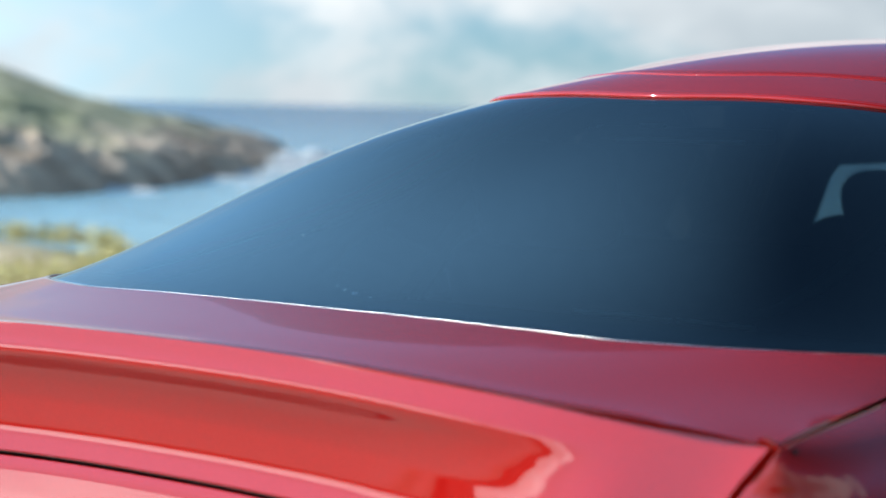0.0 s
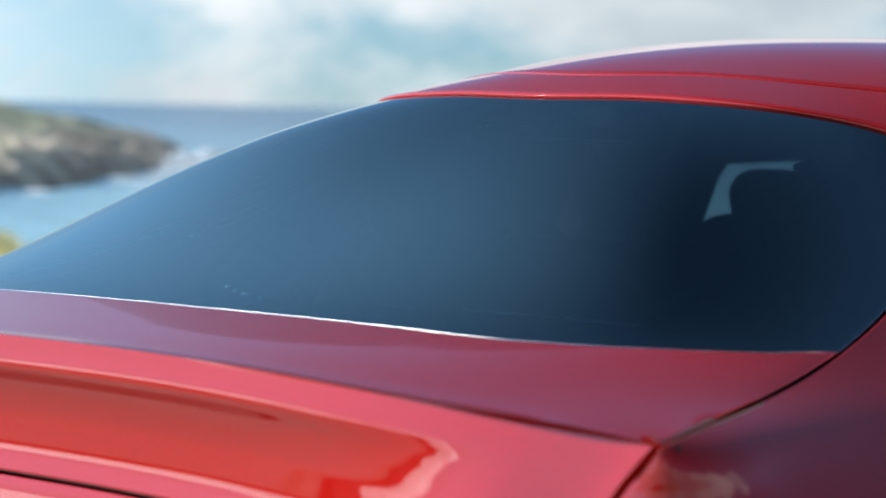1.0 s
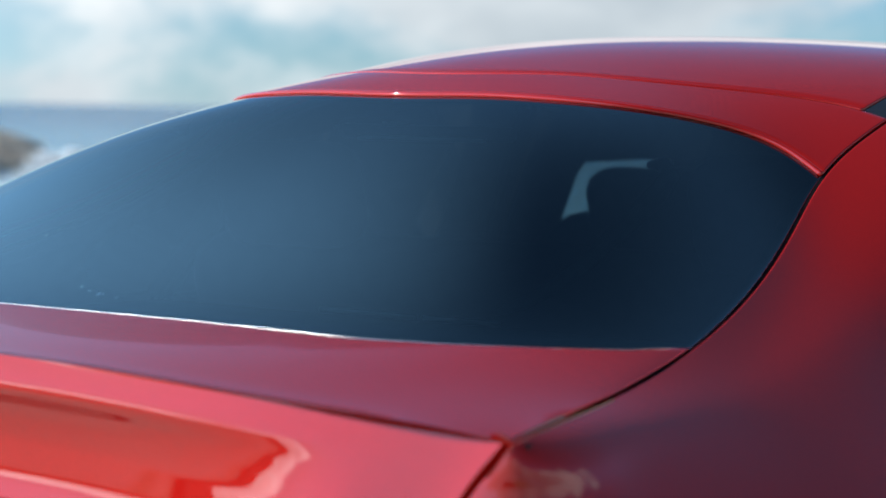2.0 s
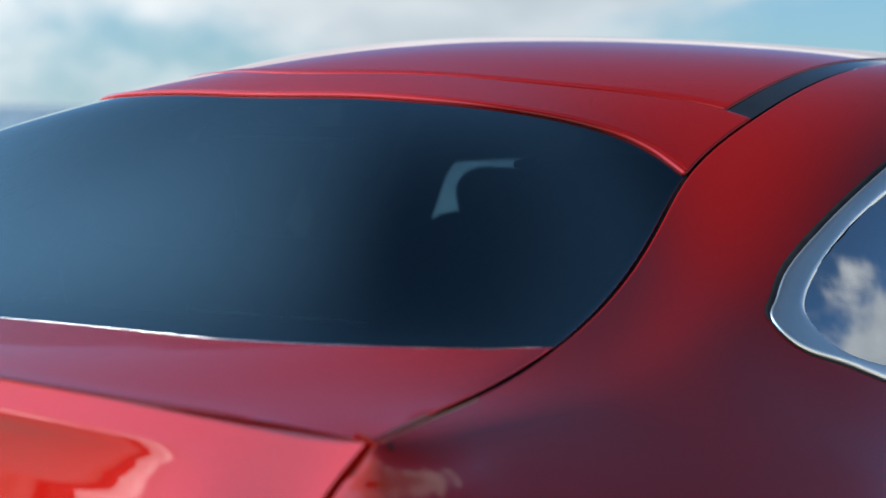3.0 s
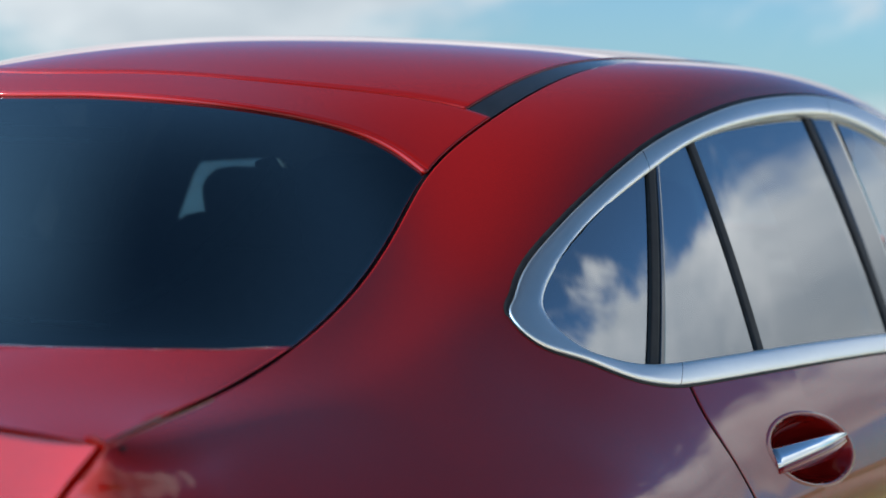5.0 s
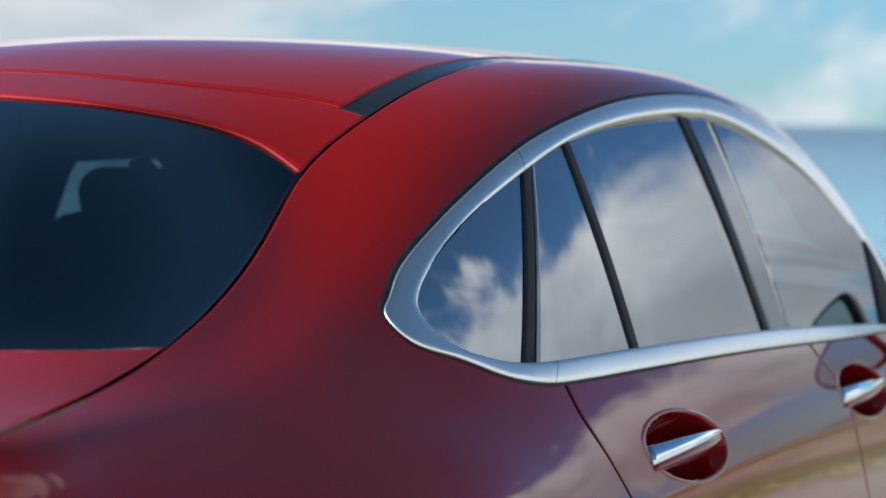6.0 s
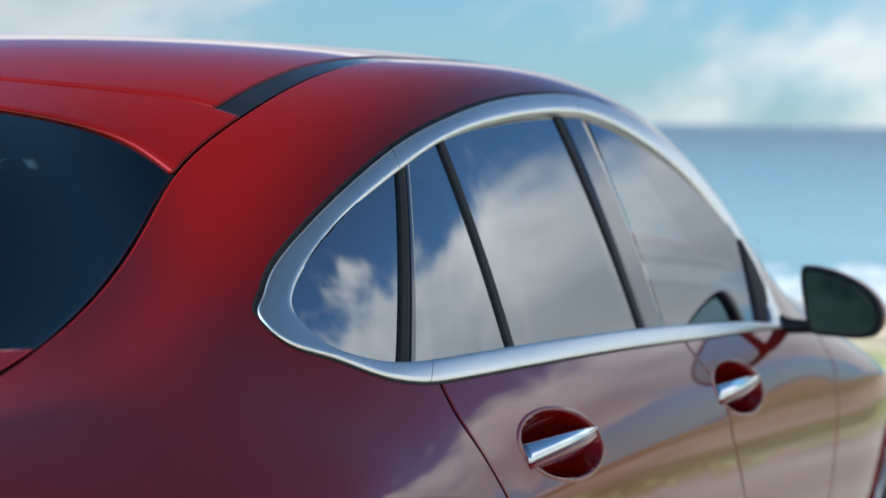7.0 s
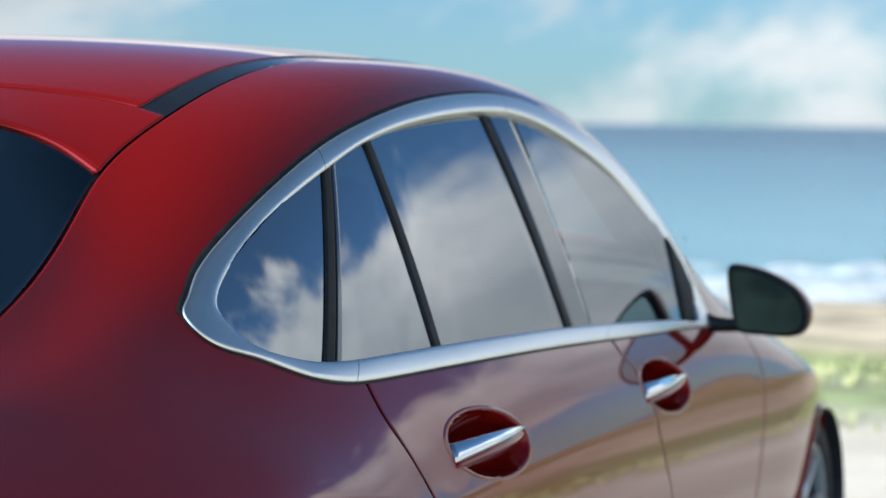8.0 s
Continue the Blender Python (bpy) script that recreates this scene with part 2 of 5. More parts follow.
# ---- geometry helpers ----
def spline(xs, ys):
    """A smooth natural cubic through the given stations."""
    xs, ys = np.array(xs, float), np.array(ys, float)
    n, h = len(xs), np.diff(xs)
    A, r = np.eye(n), np.zeros(n)
    for i in range(1, n - 1):
        A[i, i - 1], A[i, i], A[i, i + 1] = h[i - 1], 2 * (h[i - 1] + h[i]), h[i]
        r[i] = 6 * ((ys[i + 1] - ys[i]) / h[i] - (ys[i] - ys[i - 1]) / h[i - 1])
    m = np.linalg.solve(A, r)

    def f(x):
        x = np.asarray(x, float)
        i = np.clip(np.searchsorted(xs, x) - 1, 0, n - 2)
        a, b = xs[i + 1] - x, x - xs[i]
        return (m[i] * a ** 3 + m[i + 1] * b ** 3) / (6 * h[i]) + (ys[i] / h[i] - m[i] * h[i] / 6) * a + (ys[i + 1] / h[i] - m[i + 1] * h[i] / 6) * b
    return f


def tame(xs, ys):
    """A curve through the stations that never swings past them."""
    xs, ys = np.array(xs, float), np.array(ys, float)
    h, d = np.diff(xs), np.diff(ys) / np.diff(xs)
    m = np.zeros(len(xs))
    m[0], m[-1] = d[0], d[-1]
    for i in range(1, len(xs) - 1):
        if d[i - 1] * d[i] > 0:
            w1, w2 = 2 * h[i] + h[i - 1], h[i] + 2 * h[i - 1]
            m[i] = (w1 + w2) / (w1 / d[i - 1] + w2 / d[i])

    def f(x):
        x = np.asarray(x, float)
        i = np.clip(np.searchsorted(xs, x) - 1, 0, len(xs) - 2)
        s = (x - xs[i]) / h[i]
        return ys[i] * (1 + 2 * s) * (1 - s) ** 2 + m[i] * h[i] * s * (1 - s) ** 2 + ys[i + 1] * s * s * (3 - 2 * s) + m[i + 1] * h[i] * s * s * (s - 1)
    return f


def mesh_from(name, verts, faces, smooth=True):
    me = bpy.data.meshes.new(name)
    me.from_pydata([tuple(map(float, v)) for v in verts], [], faces)
    me.update()
    if smooth:
        me.shade_smooth()
    return me


def put(name, me, mat, parent=None, label=""):
    ob = new(name, me)
    me.materials.append(mat)
    if parent:
        ob.parent = parent
    if label:
        ob["label"] = label
    return ob


def part(name, bm, mat, parent, label="", smooth=True):
    me = bpy.data.meshes.new(name)
    bm.to_mesh(me)
    bm.free()
    if smooth:
        me.shade_smooth()
    return put(name, me, mat, parent, label)


def thing(name, label, category, at=(0, 0, 0), group="", kind=""):
    ob = new(name)
    ob.location = at
    ob.empty_display_size = 0.1
    return tagged(ob, label, category, group, kind)


def tube_bm(points, radius, sides=10, squash=1.0, closed=False, up=(0, 0, 1)):
    """A bent bar along points; radius may be a number or one per point."""
    bm = bmesh.new()
    pts = [Vector(p) for p in points]
    n, rings = len(pts), []
    for i, p in enumerate(pts):
        a = pts[(i - 1) % n] if closed or i else pts[0]
        b = pts[(i + 1) % n] if closed or i < n - 1 else pts[-1]
        d = (b - a).normalized()
        side = d.cross(Vector(up))
        side = side.normalized() if side.length > 1e-4 else Vector((1, 0, 0))
        top = side.cross(d).normalized()
        r = radius[i] if isinstance(radius, (list, tuple)) else radius
        rings.append([bm.verts.new(p + side * math.cos(q) * r + top * math.sin(q) * r * squash) for q in (2 * math.pi * k / sides for k in range(sides))])
    for i in range(n if closed else n - 1):
        A, B = rings[i], rings[(i + 1) % n]
        for k in range(sides):
            bm.faces.new((A[k], A[(k + 1) % sides], B[(k + 1) % sides], B[k]))
    if not closed:
        bm.faces.new(rings[0][::-1])
        bm.faces.new(rings[-1])
    bmesh.ops.recalc_face_normals(bm, faces=bm.faces)
    return bm


def box_bm(size, at=(0, 0, 0), bevel=0.0, segments=3, turn=None):
    bm = bmesh.new()
    bmesh.ops.create_cube(bm, size=1.0)
    bmesh.ops.scale(bm, vec=size, verts=bm.verts)
    if bevel:
        bmesh.ops.bevel(bm, geom=bm.edges[:], offset=bevel, segments=segments, affect="EDGES", profile=0.5)
    m = Matrix.Translation(at) @ (turn or Matrix())
    bmesh.ops.transform(bm, matrix=m, verts=bm.verts)
    return bm


# ---- the car's shape: y runs forward, x to its right-hand side ----
# sections from the top centre (u = 0) over the gutter line (u = 2) and the belt (u = 4) to the sill (u = 7)
ST = [1.70, 1.914, 2.15, 2.40, 2.67, 2.83, 2.95, 3.13, 3.45, 3.95, 4.50, 5.00, 5.40, 5.90, 6.40]
TOPZ = spline(ST, [1.050, 1.061, 1.074, 1.186, 1.296, 1.344, 1.370, 1.397, 1.423, 1.431, 1.417, 1.292, 1.06, 0.93, 0.80])
CROWN = spline(ST, [0.18, 0.18, 0.17, 0.13, 0.16, 0.24, 0.31, 0.37, 0.38, 0.33, 0.28, 0.24, 0.22, 0.22, 0.22])
GUTX = spline(ST, [0.790, 0.760, 0.708, 0.660, 0.605, 0.565, 0.540, 0.538, 0.530, 0.515, 0.520, 0.570, 0.640, 0.66, 0.62])
GUTZ = spline(ST, [0.972, 1.016, 1.028, 1.056, 1.119, 1.176, 1.230, 1.298, 1.370, 1.399, 1.386, 1.257, 1.00, 0.89, 0.76])
MIDX = spline(ST, [0.822, 0.804, 0.775, 0.736, 0.699, 0.684, 0.682, 0.686, 0.697, 0.690, 0.700, 0.735, 0.775, 0.77, 0.72])
MIDZ = spline(ST, [0.936, 0.964, 0.984, 1.004, 1.050, 1.089, 1.128, 1.188, 1.262, 1.305, 1.270, 1.140, 0.93, 0.83, 0.71])
BELTX = spline(ST, [0.830, 0.832, 0.827, 0.815, 0.802, 0.799, 0.801, 0.808, 0.818, 0.826, 0.832, 0.847, 0.850, 0.830, 0.76])
BELTZ = spline(ST, [0.880, 0.896, 0.916, 0.934, 0.956, 0.964, 0.970, 0.974, 0.972, 0.955, 0.928, 0.900, 0.86, 0.78, 0.67])
SHX = spline(ST, [0.850, 0.872, 0.886, 0.895, 0.899, 0.900, 0.902, 0.910, 0.928, 0.940, 0.938, 0.936, 0.936, 0.926, 0.85])
SHZ = spline(ST, [0.780, 0.800, 0.820, 0.840, 0.850, 0.855, 0.857, 0.860, 0.860, 0.850, 0.835, 0.815, 0.79, 0.73, 0.62])

# the crease along the doors: a convex shoulder above it, a nearly upright side below
CREASEX = spline(ST, [0.850, 0.872, 0.886, 0.896, 0.900, 0.901, 0.902, 0.903, 0.904, 0.905, 0.905, 0.908, 0.916, 0.916, 0.85])
CREASEZ = spline(ST, [0.780, 0.800, 0.810, 0.805, 0.795, 0.790, 0.787, 0.783, 0.778, 0.774, 0.758, 0.748, 0.738, 0.710, 0.62])


def power_rows(xs, values):
    """Cubic coefficients, interval by interval, of natural splines through rows of values."""
    xs, v = np.array(xs, float), np.array(values, float)
    n, h = len(xs), np.diff(xs)
    A, r = np.eye(n), np.zeros_like(v)
    for i in range(1, n - 1):
        A[i, i - 1], A[i, i], A[i, i + 1] = h[i - 1], 2 * (h[i - 1] + h[i]), h[i]
        r[i] = 6 * ((v[i + 1] - v[i]) / h[i] - (v[i] - v[i - 1]) / h[i - 1])
    m = np.linalg.solve(A, r)
    return [np.stack([v[i], (v[i + 1] - v[i]) / h[i] - h[i] * (2 * m[i] + m[i + 1]) / 6, m[i] / 2, (m[i + 1] - m[i]) / (6 * h[i])]) for i in range(n - 1)]


def station(y):
    """The stations of one cross-section: x over u = 0..7, then z."""
    top, gx, gz, mx, mz, bx, bz, sx, sz = (float(f(y)) for f in (TOPZ, GUTX, GUTZ, MIDX, MIDZ, BELTX, BELTZ, SHX, SHZ))
    drop = top - gz
    return [0, 0.64 * gx, gx, mx, bx, sx, sx - 0.006, sx - 0.06, top, top - float(CROWN(y)) * drop, gz, mz, bz, sz, 0.68, 0.28, float(CREASEX(y)), float(CREASEZ(y))]


ALONG = power_rows(ST, [station(y) for y in ST])
# the section is mirrored past the centre, so that the roof is level there
_even, _odd = np.zeros((11, 8)), np.zeros((11, 8))
for _k in range(8):
    _even[_k + 3, _k] = _odd[_k + 3, _k] = 1
for _k in range(1, 4):
    _even[3 - _k, _k], _odd[3 - _k, _k] = 1, -1
ACROSS = power_rows(range(-3, 8), np.concatenate([_odd, _even], 1))


# behind the rear door the side starts afresh at the tailgate's seam, with no tangent in common
_own = np.eye(8)[2:]
FRESH = [None] * 5 + power_rows(range(2, 8), np.concatenate([_own, _own], 1))


def seamed(y):
    s = min(1.0, max(0.0, (3.05 - y) / 0.55))
    return 0.22 * s * s * (3 - 2 * s)


NEAREST = [max(0, min(len(ST) - 2, sum(1 for q in ST if q <= 1.0 + i / 1000) - 1)) for i in range(6001)]


def row_at(y):
    i = NEAREST[max(0, min(6000, int((y - 1.0) * 1000)))]
    d = y - ST[i]
    return np.array((1, d, d * d, d * d * d)) @ ALONG[i]


def creased(y):
    """How far the doors' crease has come out of the smooth rear flank."""
    s = min(1.0, max(0.0, (y - 2.70) / 0.65))
    return s * s * (3 - 2 * s)


def below_belt(v, a, y):
    """The creased side under the belt, u = 4..7."""
    bx, bz, cx, cz = v[4], v[12], v[16], v[17]
    if a <= 5:
        e = a - 4
        bulge = 0.011 * min(1.0, max(0.0, (y - 2.95) / 0.6))
        return bx + (cx - bx) * e + bulge * math.sin(math.pi * e), bz + (cz - bz) * e
    e = a - 5
    return cx + 0.016 * e * (1.9 - e) * 1.1 - (0.036 * (e - 1) ** 2 if e > 1 else 0.0), (cz + (0.56 - cz) * e if e <= 1 else 0.56 - 0.28 * (e - 1))


def skin(y, u):
    v = row_at(y)
    a = abs(u)
    k = min(9, int(a) + 3)
    e = a - (k - 3)
    w = np.array((1, e, e * e, e * e * e)) @ ACROSS[k]
    f = seamed(y) if a >= 2 else 0.0
    if f > 0:
        w = w * (1 - f) + (np.array((1, e, e * e, e * e * e)) @ FRESH[k]) * f
    x, z = float(w[:8] @ v[:8]), float(w[8:] @ v[8:16])
    if a > 4:
        c = creased(y)
        if c > 0:
            x2, z2 = below_belt(v, a, y)
            x, z = x + (x2 - x) * c, z + (z2 - z) * c
    return Vector((-x if u < 0 else x, y, z))


def body(y, u, out=0.0):
    """A point of the body's skin, mirrored for u < 0; out: metres along its normal."""
    p = skin(y, u)
    if out:
        e = 0.01
        n = (skin(y, u + e) - skin(y, u - e)).cross(skin(y + e, u) - skin(y - e, u)).normalized()
        p = p + n * out * (1 if n.dot(Vector((p.x, 0, p.z - 0.6))) > 0 else -1)
    return p


DOWN = np.linspace(2.0, 7.0, 201)
DOWN_Z, DOWN_FRESH = (np.array([(np.array([(a - int(min(a, 6.999))) ** q for q in range(4)]) @ rows[int(min(a, 6.999)) + 3])[8:] for a in DOWN]) for rows in (ACROSS, FRESH))


def u_at(y, z):
    """The u > 2 of the skin's point at that height."""
    v = row_at(y)
    c, f = creased(y), seamed(y)
    zs = (DOWN_Z * (1 - f) + DOWN_FRESH * f) @ v[8:16]
    if c > 0:
        zs = zs + c * (np.interp(DOWN, (4, 5, 6, 7), (v[12], v[17], 0.56, 0.28)) - zs) * (DOWN > 4)
    return float(np.interp(-z, -zs, DOWN))


def normal_grid(P):
    """Normals of a grid of points."""
    du = np.gradient(P, axis=0)
    dv = np.gradient(P, axis=1)
    n = np.cross(du, dv)
    n /= np.linalg.norm(n, axis=2, keepdims=True) + 1e-12
    return n


def sheet(name, fn, ns, nt, mat, parent, label="", rolled=(1, 1, 1, 1), inside=(0, 0, 0.6), gap=0.0018, keep=None, depth=0.014, radius=0.003):
    """A panel over fn(s, t), s and t in 0..1, whose rims marked in rolled (s0, s1, t0, t1) turn inward round a small radius."""
    P = np.array([[tuple(fn(i / ns, j / nt)) for j in range(nt + 1)] for i in range(ns + 1)])
    N = normal_grid(P)
    mid = P.reshape(-1, 3).mean(0)
    c = np.array((inside[0], mid[1], inside[2]), float) if inside else mid + np.array((0, 1, 0))
    sign = np.sign(np.einsum("ijk,ijk->ij", N, P - c).mean())
    N = N * sign
    # each rim: the edge itself drops inward, and two rows round it off
    def rim(P, N, first, radius=radius):
        e, q = (0, 1) if first else (-1, -2)
        way = P[q] - P[e]
        way = way / (np.linalg.norm(way, axis=1, keepdims=True) + 1e-9)
        edge = P[e] + way * gap
        rows = [edge - N[e] * depth, edge - N[e] * radius, edge + way * radius * 0.3 - N[e] * radius * 0.3, edge + way * radius]
        ns_ = [N[e]] * 4
        if first:
            P2 = np.concatenate([np.array(rows), P[1:]], 0)
            N2 = np.concatenate([np.array(ns_), N[1:]], 0)
        else:
            P2 = np.concatenate([P[:-1], np.array(rows[::-1])], 0)
            N2 = np.concatenate([N[:-1], np.array(ns_)], 0)
        return P2, N2
    s0, s1, t0, t1 = rolled
    if s0:
        P, N = rim(P, N, True, min(radius, 0.002))
    if s1:
        P, N = rim(P, N, False, min(radius, 0.002))
    P, N = P.transpose(1, 0, 2), N.transpose(1, 0, 2)
    if t0:
        P, N = rim(P, N, True)
    if t1:
        P, N = rim(P, N, False)
    P = P.transpose(1, 0, 2)
    a, b = P.shape[:2]
    faces = []
    for i in range(a - 1):
        for j in range(b - 1):
            k = (i * b + j, (i + 1) * b + j, (i + 1) * b + j + 1, i * b + j + 1)
            if keep and not keep(P[i:i + 2, j:j + 2].reshape(4, 3).mean(0)):
                continue
            faces.append(k if sign > 0 else k[::-1])
    return put(name, mesh_from(name, P.reshape(-1, 3), faces), mat, parent, label)


# ---- the place round the car ----
SEA = -8.0


def land(x, y):
    """Height of the ground: a level headland top round the car, falling to the sea ahead and to the left."""
    d = math.hypot(x - 1.0, y - 2.0)
    a = math.degrees(math.atan2(x - 1.9, y))          # 0 ahead, negative to the car's left
    rim = float(SHORE(a))
    s = min(1.0, max(0.0, (d - rim) / (rim * 0.8 + 8)))
    s = s * s * (3 - 2 * s)
    base = 0.10 * noise.noise((x * 0.12, y * 0.12, 0.0)) * min(1, d / 12)
    inland = max(0.0, d - 60) * 0.0015
    return base * (1 - s) + inland * (1 - s) + (SEA - 3.0) * s


SHORE = tame([-181, -150, -110, -75, -52, -49, -46.5, -30, -10, -3, 6, 15, 40, 75, 100, 130, 181], [900, 900, 300, 40, 20, 19, 13, 15, 15.5, 17, 40, 140, 300, 400, 500, 900, 900])


def polar_sheet(name, mat, height, rings, spokes, far):
    verts, faces = [(1.0, 2.0, height(1.0, 2.0))], []
    radii = [0.6 * (far / 0.6) ** (i / (rings - 1)) for i in range(rings)]
    for r in radii:
        for k in range(spokes):
            q = 2 * math.pi * k / spokes
            x, y = 1.0 + r * math.sin(q), 2.0 + r * math.cos(q)
            verts.append((x, y, height(x, y)))
    for k in range(spokes):
        faces.append((0, 1 + (k + 1) % spokes, 1 + k))
    for i in range(rings - 1):
        for k in range(spokes):
            a, b = 1 + i * spokes + k, 1 + i * spokes + (k + 1) % spokes
            faces.append((a, b, b + spokes, a + spokes))
    return put(name, mesh_from(name, verts, faces), mat)


def ground_material():
    """Pale trodden sand round the car, a belt of short grass, then tan dune grass and bare soil."""
    m = varied(material("sandy_ground", (0.4, 0.33, 0.24), 0.95), (0.41, 0.355, 0.28), (0.56, 0.49, 0.40), 0.9, bump=0.02, bump_scale=30)
    t = m.node_tree
    b = t.nodes["Principled BSDF"]
    sand = b.inputs["Base Color"].links[0].from_socket
    tc = t.nodes.new("ShaderNodeTexCoord")
    far = t.nodes.new("ShaderNodeVectorMath")
    far.operation = "DISTANCE"
    far.inputs[1].default_value = (1.5, 1.0, 0.0)
    t.links.new(tc.outputs["Object"], far.inputs[0])
    wob = t.nodes.new("ShaderNodeTexNoise")
    wob.inputs["Scale"].default_value, wob.inputs["Detail"].default_value = 0.35, 6.0
    t.links.new(tc.outputs["Object"], wob.inputs["Vector"])
    add2 = t.nodes.new("ShaderNodeMath")
    add2.operation = "MULTIPLY_ADD"
    add2.inputs[1].default_value = 6.0
    t.links.new(wob.outputs[0], add2.inputs[0])
    t.links.new(far.outputs["Value"], add2.inputs[2])
    norm = t.nodes.new("ShaderNodeMath")
    norm.operation = "MULTIPLY"
    norm.inputs[1].default_value = 1 / 40
    t.links.new(add2.outputs[0], norm.inputs[0])
    ramp = t.nodes.new("ShaderNodeValToRGB")
    e = ramp.color_ramp.elements
    e[0].position, e[0].color = 0.30, (0, 0, 0, 1)
    e[1].position, e[1].color = 0.345, (1, 1, 1, 1)
    t.links.new(norm.outputs[0], ramp.inputs[0])
    kind = t.nodes.new("ShaderNodeValToRGB")
    e = kind.color_ramp.elements
    e[0].position, e[0].color = 0.355, (0.30, 0.36, 0.14, 1)
    e[1].position, e[1].color = 0.41, (0.68, 0.54, 0.37, 1)
    for pos, col in ((0.385, (0.40, 0.38, 0.17, 1)), (0.52, (0.62, 0.48, 0.31, 1)), (0.62, (0.30, 0.29, 0.10, 1)), (0.90, (0.46, 0.36, 0.18, 1))):
        n = e.new(pos)
        n.color = col
    t.links.new(norm.outputs[0], kind.inputs[0])
    blot = t.nodes.new("ShaderNodeTexNoise")
    blot.inputs["Scale"].default_value, blot.inputs["Detail"].default_value = 2.2, 8.0
    t.links.new(tc.outputs["Object"], blot.inputs["Vector"])
    bs = t.nodes.new("ShaderNodeMapRange")
    bs.inputs["From Min"].default_value, bs.inputs["From Max"].default_value = 0.3, 0.7
    bs.inputs["To Min"].default_value, bs.inputs["To Max"].default_value = 0.34, 0.90
    t.links.new(blot.outputs[0], bs.inputs["Value"])
    mul = t.nodes.new("ShaderNodeVectorMath")
    mul.operation = "SCALE"
    t.links.new(kind.outputs[0], mul.inputs[0])
    t.links.new(bs.outputs[0], mul.inputs["Scale"])
    mix = t.nodes.new("ShaderNodeMix")
    mix.data_type = "RGBA"
    t.links.new(ramp.outputs[0], mix.inputs[0])
    t.links.new(sand, mix.inputs[6])
    t.links.new(mul.outputs[0], mix.inputs[7])
    t.links.new(mix.outputs[2], b.inputs["Base Color"])
    return m


SAND = ground_material()
ground = tagged(polar_sheet("ground", SAND, land, 90, 120, 4000), "pale sandy ground with thin patches of grass", "ground", kind="structure")


def water_material():
    m = material("sea_water", (0.02, 0.10, 0.17), 0.22, ior=1.33, spec=0.35)
    t = m.node_tree
    b = t.nodes["Principled BSDF"]
    tc = t.nodes.new("ShaderNodeTexCoord")
    mp = t.nodes.new("ShaderNodeMapping")
    mp.inputs["Rotation"].default_value = (0, 0, radians(28))
    mp.inputs["Scale"].default_value = (0.35, 1.6, 1.0)
    t.links.new(tc.outputs["Object"], mp.inputs["Vector"])
    wav = t.nodes.new("ShaderNodeTexNoise")
    wav.inputs["Scale"].default_value, wav.inputs["Detail"].default_value = 0.22, 8.0
    t.links.new(mp.outputs[0], wav.inputs["Vector"])
    bp = t.nodes.new("ShaderNodeBump")
    bp.inputs["Distance"].default_value = 2.2
    t.links.new(wav.outputs[0], bp.inputs["Height"])
    t.links.new(bp.outputs[0], b.inputs["Normal"])
    # shallow turquoise near the land, deep blue out at sea, streaked by the swell
    far = t.nodes.new("ShaderNodeVectorMath")
    far.operation = "LENGTH"
    t.links.new(tc.outputs["Object"], far.inputs[0])
    wide = t.nodes.new("ShaderNodeTexNoise")
    wide.inputs["Scale"].default_value, wide.inputs["Detail"].default_value = 0.03, 6.0
    t.links.new(mp.outputs[0], wide.inputs["Vector"])
    mad = t.nodes.new("ShaderNodeMath")
    mad.operation = "MULTIPLY_ADD"
    mad.inputs[1].default_value = 260.0
    t.links.new(wide.outputs[0], mad.inputs[0])
    t.links.new(far.outputs["Value"], mad.inputs[2])
    nm = t.nodes.new("ShaderNodeMath")
    nm.operation = "MULTIPLY"
    nm.inputs[1].default_value = 1 / 1600
    t.links.new(mad.outputs[0], nm.inputs[0])
    ramp = t.nodes.new("ShaderNodeValToRGB")
    e = ramp.color_ramp.elements
    e[0].position, e[0].color = 0.12, (0.20, 0.35, 0.39, 1)
    e[1].position, e[1].color = 0.75, (0.05, 0.115, 0.165, 1)
    n = e.new(0.32)
    n.color = (0.10, 0.21, 0.265, 1)
    t.links.new(nm.outputs[0], ramp.inputs[0])
    t.links.new(ramp.outputs[0], b.inputs["Base Color"])
    return m


WATER = water_material()
FOAM = varied(material("sea_foam", (0.65, 0.7, 0.72), 0.8), (0.27, 0.31, 0.33), (0.46, 0.48, 0.49), 0.3, bump=0.1, bump_scale=1.2)
sea = tagged(polar_sheet("sea", WATER, lambda x, y: SEA, 70, 96, 4600), "wind-ruffled blue sea reaching the horizon", "sea", kind="structure")


def at(az, d):
    """A place d metres from the lookout, at an azimuth from straight ahead."""
    return 1.9 + d * math.sin(radians(az)), d * math.cos(radians(az))


